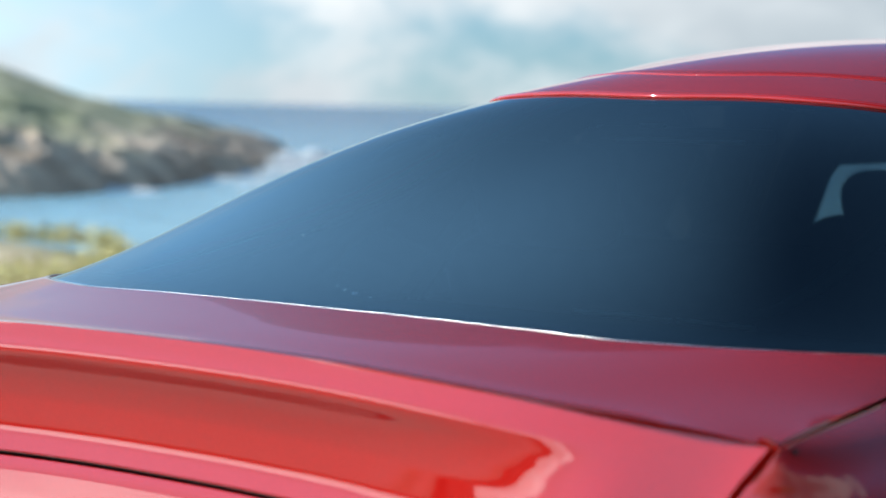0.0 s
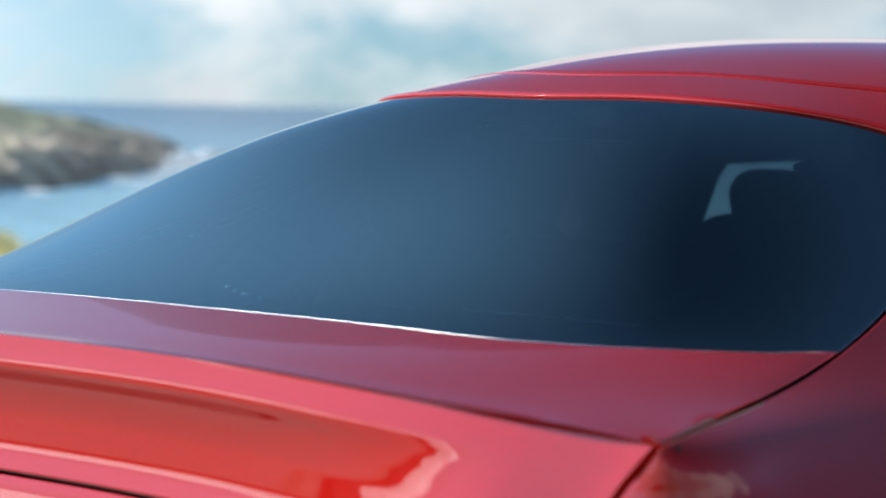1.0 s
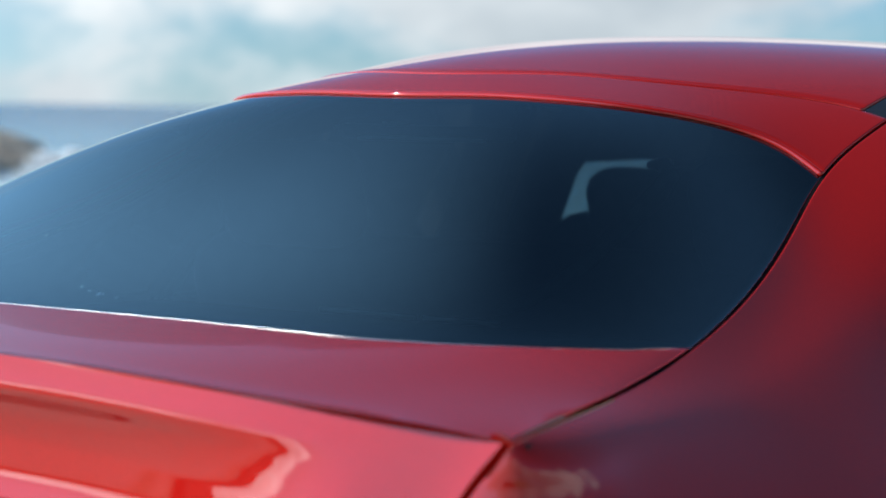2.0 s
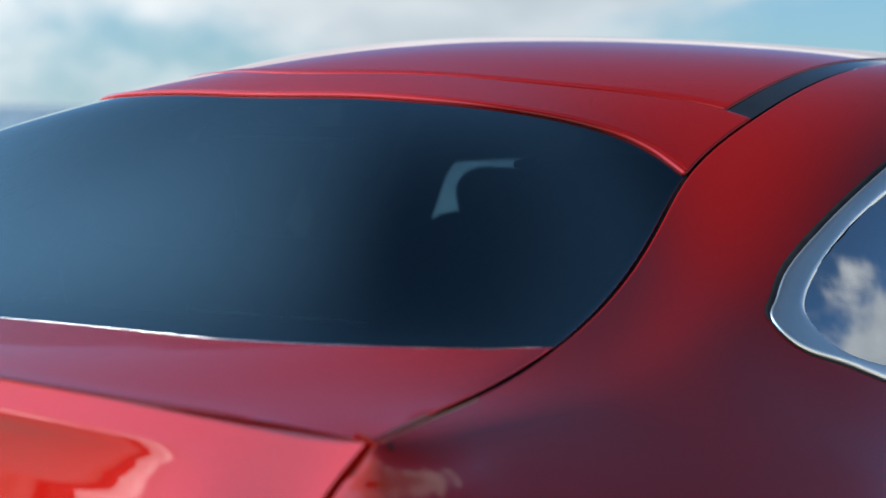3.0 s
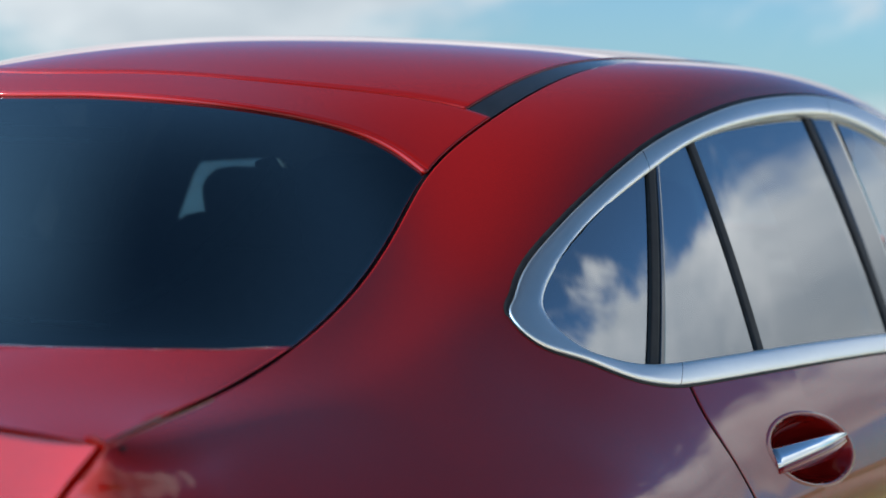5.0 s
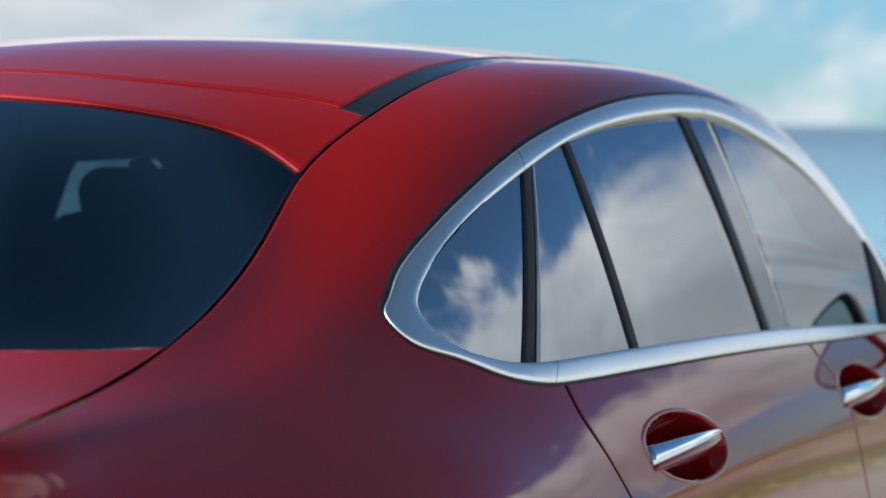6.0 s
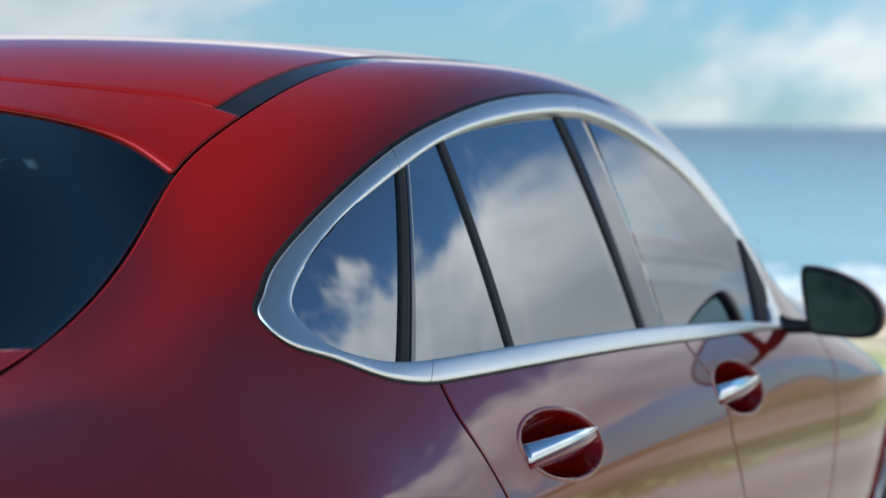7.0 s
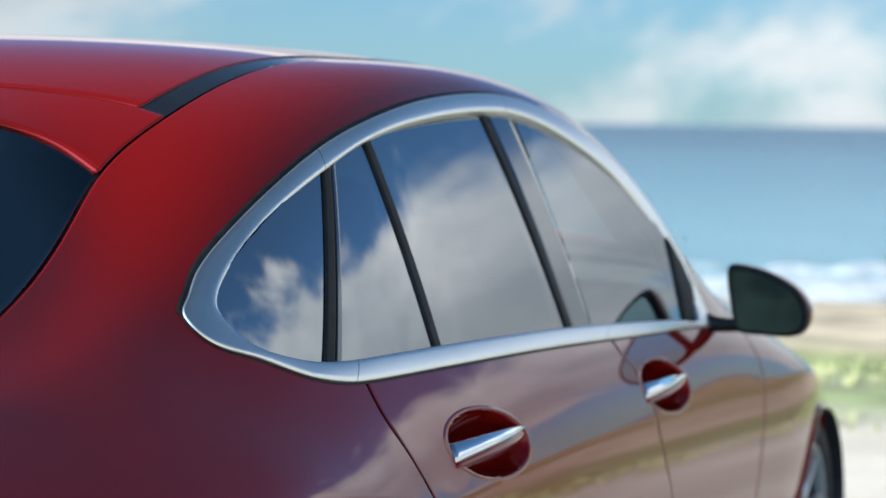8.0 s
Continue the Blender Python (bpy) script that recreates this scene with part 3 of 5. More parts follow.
# ---- the rocky headland across the bay ----
def headland_material():
    # rock and turf colours are lightened in place of haze over the bay
    m = varied(material("headland_rock", (0.2, 0.15, 0.1), 0.95), (0.24, 0.165, 0.11), (0.60, 0.46, 0.33), 0.12, bump=0.5, bump_scale=0.8)
    t = m.node_tree
    b = t.nodes["Principled BSDF"]
    rock = b.inputs["Base Color"].links[0].from_socket
    tc = t.nodes.new("ShaderNodeTexCoord")
    sp = t.nodes.new("ShaderNodeSeparateXYZ")
    t.links.new(tc.outputs["Object"], sp.inputs[0])
    ns = t.nodes.new("ShaderNodeTexNoise")
    ns.inputs["Scale"].default_value, ns.inputs["Detail"].default_value = 0.07, 6.0
    t.links.new(tc.outputs["Object"], ns.inputs["Vector"])
    mad = t.nodes.new("ShaderNodeMath")
    mad.operation = "MULTIPLY_ADD"
    mad.inputs[1].default_value = 9.0
    t.links.new(ns.outputs[0], mad.inputs[0])
    t.links.new(sp.outputs["Z"], mad.inputs[2])
    mk = t.nodes.new("ShaderNodeMapRange")
    mk.inputs["From Min"].default_value, mk.inputs["From Max"].default_value = 0.2, 2.2
    t.links.new(mad.outputs[0], mk.inputs["Value"])
    turf = t.nodes.new("ShaderNodeValToRGB")
    e = turf.color_ramp.elements
    e[0].position, e[0].color = 0.40, (0.15, 0.165, 0.085, 1)
    e[1].position, e[1].color = 0.62, (0.36, 0.33, 0.20, 1)
    t.links.new(ns.outputs[0], turf.inputs[0])
    mix = t.nodes.new("ShaderNodeMix")
    mix.data_type = "RGBA"
    t.links.new(mk.outputs[0], mix.inputs[0])
    t.links.new(rock, mix.inputs[6])
    t.links.new(turf.outputs[0], mix.inputs[7])
    t.links.new(mix.outputs[2], b.inputs["Base Color"])
    return m


NEAR_SHORE = tame([-100, -75, -60, -51.5, -48.2, -46, -44.6], [140, 168, 192, 212, 236, 282, 328])
CREST = tame([-100, -75, -60, -53, -51.6, -49.85, -48, -46.8, -45.8, -45.1, -44.6], [24, 20, 17, 14.0, 12.6, 9.6, 6.9, 5.3, 3.6, 2.0, -1.5])
verts, faces = [], []
NA, ND = 220, 70
for i in range(NA + 1):
    az = -100 + 55.4 * i / NA
    near, crest = float(NEAR_SHORE(az)), float(CREST(az))
    for j in range(ND + 1):
        f = j / ND
        d = near + f * 190
        x, y = at(az, d)
        cliff = min(1.0, f / 0.10) ** 0.7 * 0.42 + min(1.0, max(0.0, (f - 0.06) / 0.50)) * 0.58
        fall = 1.0 - max(0.0, (f - 0.62) / 0.38) ** 2
        rough = noise.fractal((x * 0.05, y * 0.05, 3.0), 0.9, 2.1, 6)
        fine = noise.fractal((x * 0.22, y * 0.22, 7.0), 0.9, 2.2, 5)
        h = crest * cliff * fall + (rough * 1.3 + fine * 1.1) * min(1, max(0.1, crest / 5)) * min(1, f * 12) * (0.35 + 0.65 * (1 - min(1, f / 0.4)))
        verts.append((x, y, SEA - 0.9 + max(-0.5, h + 0.9 * min(1, f * 20))))
for i in range(NA):
    for j in range(ND):
        a = i * (ND + 1) + j
        faces.append((a, a + 1, a + ND + 2, a + ND + 1)[::-1])
headland = put("headland", mesh_from("headland", verts, faces, False), headland_material())
tagged(headland, "brown rocky headland with dull green turf above the sea", "headland", kind="structure")


# ---- the scrub-covered rise inland, behind the lookout ----
def scrub_material():
    return varied(material("dark_scrub", (0.04, 0.05, 0.02), 0.95, spec=0.1), (0.020, 0.026, 0.011), (0.070, 0.064, 0.030), 0.25, bump=0.3, bump_scale=2.0)


verts, faces = [], []
NA, ND = 300, 26
for i in range(NA + 1):
    az = 120 + 150 * i / NA
    tall = 4.6 * min(1.0, i / 40, (NA - i) / 40) * (0.75 + 0.5 * noise.noise((az * 0.06, 4.0, 0.0)))
    for j in range(ND + 1):
        f = j / ND
        x, y = at(az, 24 + 46 * f)
        lump = noise.fractal((x * 0.16, y * 0.16, 9.0), 0.8, 2.2, 5)
        verts.append((x, y, land(x, y) - 0.15 + max(0.0, tall * math.sin(math.pi * min(1.0, 0.04 + f * 0.96)) ** 0.7 * (0.8 + 0.35 * lump) + 0.5 * max(0.0, lump) * min(1.0, f * 8))))
for i in range(NA):
    for j in range(ND):
        a = i * (ND + 1) + j
        faces.append((a, a + 1, a + ND + 2, a + ND + 1)[::-1])
rise_inland = put("scrub_rise", mesh_from("scrub_rise", verts, faces, False), scrub_material())
tagged(rise_inland, "low rise covered in dark green scrub", "hill", kind="structure")


# ---- white water ----
def foam_mesh(name, patches, seed):
    """Lumpy sheets of broken water, joined: (azimuth, distance, half width, half depth, height) each."""
    rnd = random.Random(seed)
    verts, faces = [], []
    for az, d, w, depth, high in patches:
        cx, cy = at(az, d)
        ox, oy = math.cos(radians(az)), -math.sin(radians(az))
        ix, iy = math.sin(radians(az)), math.cos(radians(az))
        n, m, base = 22, 8, len(verts)
        ph = rnd.random() * 50
        for i in range(n + 1):
            for j in range(m + 1):
                a, b = 2 * i / n - 1, 2 * j / m - 1
                edge = max(0.0, 1 - a * a) * max(0.0, 1 - b * b)
                wob = noise.fractal((a * 2.5 + ph, b * 2 + ph, ph), 0.9, 2.1, 4)
                px, py = a * w * (1 + 0.15 * wob), b * depth * (1 + 0.5 * wob)
                h = high * (0.35 + 0.9 * max(0, 0.4 + wob)) * edge ** 0.5 - 0.25 * (1 - edge)
                verts.append((cx + ox * px + ix * py, cy + oy * px + iy * py, SEA + h))
        for i in range(n):
            for j in range(m):
                a = base + i * (m + 1) + j
                faces.append((a, a + m + 1, a + m + 2, a + 1))
    return put(name, mesh_from(name, verts, faces), FOAM)


rnd = random.Random(4)
surf = [(rnd.uniform(-40, 30), rnd.choice((126, 132, 141, 150)) + rnd.uniform(-3, 3), rnd.uniform(5, 12), rnd.uniform(1.0, 2.6), rnd.uniform(0.15, 0.55)) for _ in range(90)]
surf += [(rnd.uniform(-16, 6), rnd.uniform(124, 138), rnd.uniform(4, 10), rnd.uniform(1.2, 2.8), rnd.uniform(0.3, 0.9)) for _ in range(24)]
tagged(foam_mesh("surf", surf, 1), "white breaking surf along the beach", "surf", kind="stuff")
spray = [(rnd.uniform(-47.0, -44.0), rnd.uniform(322, 372), rnd.uniform(3, 8), rnd.uniform(2, 5), rnd.uniform(0.3, 1.7)) for _ in range(22)]
spray += [(rnd.uniform(-52, -45), rnd.uniform(222, 300), rnd.uniform(3, 8), rnd.uniform(1, 2), rnd.uniform(0.2, 0.6)) for _ in range(10)]
spray += [(a, float(NEAR_SHORE(a)) - 3, 7, 2.5, 0.5) for a in (-46.3, -45.6, -45.0, -44.7)]
tagged(foam_mesh("sea_spray", spray, 2), "white water breaking round the rocky point", "spray", kind="stuff")


# ---- dune grass on the rim ----
def grass_field(name, count, seed, lo, hi, az0, az1, tall, colours):
    rnd = random.Random(seed)
    verts, faces = [], []
    for _ in range(count):
        az = rnd.uniform(az0, az1)
        d = rnd.uniform(lo, hi)
        x, y = at(az, d)
        if noise.noise((x * 0.5, y * 0.5, 2.0)) < -0.08:
            continue
        z = land(x, y)
        for _b in range(6):
            a, l, h = rnd.uniform(0, 6.28), rnd.uniform(0.03, 0.14), tall * rnd.uniform(0.5, 1.2)
            bx, by = x + rnd.uniform(-0.09, 0.09), y + rnd.uniform(-0.09, 0.09)
            wx, wy = 0.008 * math.cos(a + 1.57), 0.008 * math.sin(a + 1.57)
            k = len(verts)
            mx, my = bx + l * 0.4 * math.cos(a), by + l * 0.4 * math.sin(a)
            verts += [(bx - wx, by - wy, z - 0.02), (bx + wx, by + wy, z - 0.02), (mx + wx * 0.7, my + wy * 0.7, z + h * 0.65), (mx - wx * 0.7, my - wy * 0.7, z + h * 0.65), (bx + l * math.cos(a), by + l * math.sin(a), z + h)]
            faces += [(k, k + 1, k + 2, k + 3), (k + 3, k + 2, k + 4)]
    m = varied(material(name + "_blades", (0.2, 0.2, 0.06), 0.8), colours[0], colours[1], 0.8)
    return put(name, mesh_from(name, verts, faces, False), m)


tagged(grass_field("dune_grass", 1100, 5, 10.2, 12.7, -24, 40, 0.06, ((0.32, 0.38, 0.14), (0.50, 0.48, 0.24))), "thin green and straw-coloured dune grass", "grass", kind="stuff")
tagged(grass_field("bank_grass", 2600, 6, 13.0, 23.0, -64, -47.5, 0.16, ((0.28, 0.27, 0.09), (0.50, 0.43, 0.20))), "yellowish grass on the edge of the bank", "grass", kind="stuff")


# ---- the car ----
car = thing("car", "red metallic fastback sedan with chrome window surround, parked on sand", "car")

GB = tame([0, 0.28, 0.384, 0.479, 0.579, 0.636, 0.662], [2.133, 2.134, 2.137, 2.158, 2.212, 2.292, 2.404])
GT = spline([-0.154, 0, 0.154, 0.27, 0.355, 0.43, 0.49, 0.54], [2.769, 2.757, 2.769, 2.792, 2.848, 2.922, 2.950, 2.951])
RT = spline([-0.144, 0, 0.144, 0.278, 0.396, 0.507, 0.56], [2.892, 2.860, 2.892, 2.963, 3.062, 3.135, 3.150])
LIP_Y = spline([-0.30, 0, 0.30, 0.45, 0.585, 0.683, 0.758], [1.868, 1.872, 1.868, 1.866, 1.870, 1.884, 1.909])
LIP_Z = spline([-0.30, 0, 0.30, 0.45, 0.585, 0.683, 0.758], [1.0475, 1.0520, 1.0475, 1.0410, 1.0340, 1.0270, 1.0165])


def lip(s):
    """The tailgate's rear lip, s = 0..1 from the left-hand seam to the right-hand one."""
    x = 1.516 * s - 0.758
    return Vector((x, float(LIP_Y(abs(x))), float(LIP_Z(abs(x)))))


def on_top(curve, u, guess=2.5):
    y = guess
    for _ in range(16):
        y = 0.45 * y + 0.55 * float(curve(abs(skin(y, u).x)))
    return y


def between(lo, hi, umax=2.0, inset=0.0, ulo=None):
    """Maps s, t in 0..1 to the skin between two curves across the car."""
    us = {}

    def fn(s, t):
        u0 = -umax if ulo is None else ulo
        u = u0 + (umax - u0) * s
        k = round(u, 5)
        if k not in us:
            us[k] = (on_top(lo, u, 2.3) if callable(lo) else lo, on_top(hi, u, 2.6) if callable(hi) else hi)
        a, b = us[k]
        return body(a + (b - a) * t, u, inset)
    return fn


def across(curve, y_half, umax=2.0, inset=-0.016):
    """A dark strip under a gap that runs across the car."""
    us = {}

    def fn(s, t):
        u = -umax + 2 * umax * s
        k = round(u, 5)
        if k not in us:
            us[k] = on_top(curve, u, 2.5)
        return body(us[k] + y_half * (2 * t - 1), u, inset)
    return fn


tailgate = put("tailgate", mesh_from("tailgate", [], []), GAP, car)
DECK_ROW = {}


def deck(s, t):
    """The lid between its lip and the window: it falls to the rear and flattens out at the lip."""
    k = round(s, 5)
    if k not in DECK_ROW:
        u = -2 + 4 * s
        DECK_ROW[k] = (lip(s), skin(on_top(GB, u, 2.2), u))
    A, B = DECK_ROW[k]
    p = A + (B - A) * t
    p.z = A.z + (B.z - A.z) * (0.58 * t + 0.42 * t ** 1.8)
    # a slight kick along the lip
    p.z -= 0.0016 * (1 - (2 * s - 1) ** 4) * (t / 0.11) * math.exp(1 - t / 0.11)
    w = abs(2 * s - 1) ** 12
    if w > 1e-4:
        side_u = math.copysign(2.0, s - 0.5)
        p = p * (1 - w) + skin(1.909 + (2.404 - 1.909) * t, side_u) * w
    return p


sheet("deck", deck, 140, 30, PAINT, tailgate, rolled=(1, 1, 0, 1), radius=0.0013, gap=0.0030, depth=0.02)
# bright thread added in place of the sky's glint on the lid's edge
part("window_edge_glint", tube_bm([skin(on_top(GB, u, 2.2), u) + Vector((0, 0.001, -0.0005)) for u in np.linspace(-1.985, 1.985, 120)], 0.00035, 6), ALLOY, tailgate, "thin strip added as the sky's glint under the rear window")
sheet("rear_window", between(GB, GT, inset=-0.004), 90, 40, REARGLASS, tailgate, "dark tinted rear window", gap=0.002, radius=0.0015, depth=0.004)
sheet("spoiler_lip", between(GT, RT), 110, 14, PAINT, tailgate, radius=0.0030, gap=0.0016)
sheet("window_seal", across(GB, 0.012, inset=-0.010), 80, 2, RUBBER, tailgate, rolled=(0, 0, 0, 0))
sheet("roof_panel", between(RT, 4.62, 1.79), 90, 60, PAINT, car, rolled=(1, 1, 1, 0), radius=0.003)
for owner, name, curve, umax, r, drop, text in ((tailgate, "spoiler_edge", GT, 1.985, 0.0046, 0.0036, "rounded red lower edge of the spoiler"), (car, "roof_edge", RT, 1.78, 0.0026, 0.0012, "rounded red rear edge of the roof")):
    part(name, tube_bm([body(on_top(curve, u, 2.6) + (0.0 if owner is car else -0.001), u, -drop) for u in np.linspace(-umax, umax, 160)], r, 12), PAINT, owner, text)
# dark backing as the shade in the gap behind the roof
sheet("roof_gap_shade", across(RT, 0.02), 80, 2, GAP, car, rolled=(0, 0, 0, 0))
for k in (1, -1):
    sheet("roof_gutter", lambda s, t, k=k: body(3.135 + 1.5 * t, k * (1.79 + 0.20 * s), -0.002), 4, 50, SATINBLACK, car, "satin black roof gutter strip", rolled=(0, 0, 0, 0))
    sheet("gutter_end", lambda s, t, k=k: body(3.128 + 0.008 * t, k * (1.80 + 0.18 * s), -0.002), 4, 2, CHROME, car, "small bright gutter cap", rolled=(0, 0, 0, 0))
    # dark strip near the surface, painted shade of the tailgate's side gap
    sheet("side_gap_shade", lambda s, t, k=k: body(1.92 + 1.22 * t, k * (1.975 + 0.055 * s), -0.0045), 2, 70, GAP, car, rolled=(0, 0, 0, 0))

# the door cuts, as y over height
CUT_REAR = spline([0.28, 0.496, 0.633, 0.795, 0.861, 0.909, 0.955, 1.05, 1.26, 1.40], [3.47, 3.380, 3.317, 3.221, 3.190, 3.168, 3.168, 3.17, 3.30, 3.36])
CUT_FRONT = spline([0.28, 0.607, 0.762, 0.815, 0.861, 0.91, 1.10, 1.35], [4.56, 4.503, 4.436, 4.422, 4.371, 4.331, 4.32, 4.25])
CUT_FENDER = spline([0.28, 0.595, 0.785, 0.90, 1.30], [5.22, 5.28, 5.36, 5.33, 5.34])
# outline of the window surround: y and z, round from the rear tip over the top
OUTER = [(2.832, 1.059), (2.861, 1.078), (2.91, 1.105), (3.02, 1.152), (3.148, 1.2), (3.34, 1.26), (3.53, 1.299), (3.773, 1.329), (4.073, 1.344), (4.345, 1.338), (4.593, 1.3), (4.753, 1.249), (4.925, 1.159), (5.053, 1.05), (5.1, 0.955), (5.085, 0.89), (4.973, 0.884), (4.588, 0.901), (4.039, 0.926), (3.469, 0.945), (3.165, 0.953), (3.101, 0.958), (3.009, 0.975), (2.916, 1.005), (2.844, 1.031)]
INNER = [(2.904, 1.058), (2.921, 1.078), (2.966, 1.103), (3.051, 1.141), (3.17, 1.185), (3.326, 1.231), (3.487, 1.269), (3.718, 1.298), (4.031, 1.314), (4.283, 1.308), (4.507, 1.268), (4.722, 1.197), (4.886, 1.105), (4.978, 1.02), (5.008, 0.956), (4.984, 0.905), (4.88, 0.902), (4.64, 0.92), (4.135, 0.949), (3.507, 0.973), (3.208, 0.98), (3.138, 0.982), (3.06, 0.987), (2.984, 1.0), (2.919, 1.027)]


def loop(points, n):
    """A closed smooth curve of n points through the corners given."""
    m = len(points)
    p = np.array(points[-3:] + points + points[:4])
    d = np.concatenate([[0], np.cumsum(np.linalg.norm(np.diff(p, axis=0), axis=1) ** 0.5)])
    fy, fz = spline(d, p[:, 0]), spline(d, p[:, 1])
    # the same share of the ring for each corner, so that two loops run side by side
    q = np.interp(np.arange(n) * m / n, np.arange(m + 1), d[3:m + 4])
    return np.stack([fy(q), fz(q)], 1)


RING = 500
OUT_LOOP, IN_LOOP = loop(OUTER, RING), loop(INNER, RING)
HOLE = OUT_LOOP * 0.60 + IN_LOOP * 0.40


def within(y, z, poly):
    py, pz = poly[:, 0], poly[:, 1]
    qy, qz = np.roll(py, -1), np.roll(pz, -1)
    hit = ((pz > z) != (qz > z)) & (y < (qy - py) * (z - pz) / (qz - pz + 1e-12) + py)
    return bool(hit.sum() % 2)


def side(y, z, out=0.0, k=1):
    """The point of one side at that y and height."""
    p = body(y, u_at(y, z), out)
    return Vector((k * p.x, p.y, p.z))


HANDLES = [(3.509, 0.832), (4.556, 0.809)]          # middles of the two cups
CUP_A, CUP_B, CUP_TILT = 0.162, 0.049, radians(-6)


def in_cup(y, z, scale=1.0):
    for cy, cz in HANDLES:
        dy, dz = y - cy, z - cz
        a = dy * math.cos(CUP_TILT) + dz * math.sin(CUP_TILT)
        b = -dy * math.sin(CUP_TILT) + dz * math.cos(CUP_TILT)
        if (a / (CUP_A * scale)) ** 2 + (b / (CUP_B * scale)) ** 2 < 1:
            return True
    return False


AXLES = (2.96, 6.02)
ARCH_Z, ARCH_R, TYRE_R = 0.290, 0.318, 0.298


def in_arch(y, z):
    return any((y - a) ** 2 + (z - ARCH_Z) ** 2 < ARCH_R ** 2 for a in AXLES)


def flank(y0, y1, k, u0=2.0, u1=6.999, join=None):
    """The skin of one side between two cuts that depend on the height. join: a third cut, on which one grid line runs."""
    def fn(s, t):
        u = u0 + (u1 - u0) * t
        y = 3.0
        for _ in range(4):
            z = skin(y, u).z
            a, b = float(y0(z)), float(y1(z))
            if join:
                c, js = join
                m = float(c(z))
                y = a + (m - a) * s / js if s <= js else m + (b - m) * (s - js) / (1 - js)
            else:
                y = a + (b - a) * s
        p = skin(y, u)
        return Vector((k * p.x, p.y, p.z))
    return fn


def keep_body(c):
    y, z = c[1], c[2]
    if within(y, z, HOLE) or in_arch(y, z):
        return False
    low = 0.99 if y < 4.0 else 0.95
    return not (z < low and float(CUT_REAR(z)) < y)


def keep_door(c):
    y, z = c[1], c[2]
    return z < 1.0 and not within(y, z, HOLE) and not in_cup(y, z, 1.03) and not in_arch(y, z)


def keep_fender(c):
    return not in_arch(c[1], c[2])


def strip(name, curve, z0, z1, k, half=0.0023, inset=-0.0003):
    """Dark strip set in a door gap as the shade inside it."""
    def fn(s, t):
        z = z0 + (z1 - z0) * t
        return side(float(curve(z)) + half * (2 * s - 1), z, inset, k)
    return sheet(name, fn, 2, 40, GAP, car, rolled=(0, 0, 0, 0))


# rear corners: the skin turns from the flank into the tail and ends on the tailgate's gap
SEAM_X = tame([0.28, 0.60, 0.85, 0.973, 1.018], [0.61, 0.63, 0.680, 0.729, 0.757])
SEAM_Y = tame([0.28, 0.60, 0.85, 0.973, 1.018], [1.83, 1.815, 1.845, 1.889, 1.909])


def corner(s, t):
    u = 2.0 + 4.999 * t
    e = 0.01
    A = skin(2.05, u)
    T = (skin(2.05, u) - skin(2.05 + e, u)) / e
    top = skin(1.909, 2.0)
    z = A.z - (skin(2.05, 2.0).z - top.z) * (1 - t) - 0.012 * t
    B = Vector((float(SEAM_X(z)), float(SEAM_Y(z)), z))
    B += (top - Vector((float(SEAM_X(top.z)), float(SEAM_Y(top.z)), top.z))) * (1 - t) ** 4
    C = A + T * (A.y - B.y - 0.012 * min(1, t * 6))
    return A * (1 - s) ** 2 + C * 2 * s * (1 - s) + B * s * s


def quarter(k):
    """One panel from the tail's corner over the wheel to the door, and on over the windows as the roof rail."""
    main = flank(lambda z: 2.05, lambda z: 5.36, k, join=(CUT_REAR, 0.42))

    def fn(s, t):
        if s < 0.12:
            p = corner(1 - s / 0.12, t)
            return Vector((k * p.x, p.y, p.z))
        return main((s - 0.12) / 0.88, t)
    return fn


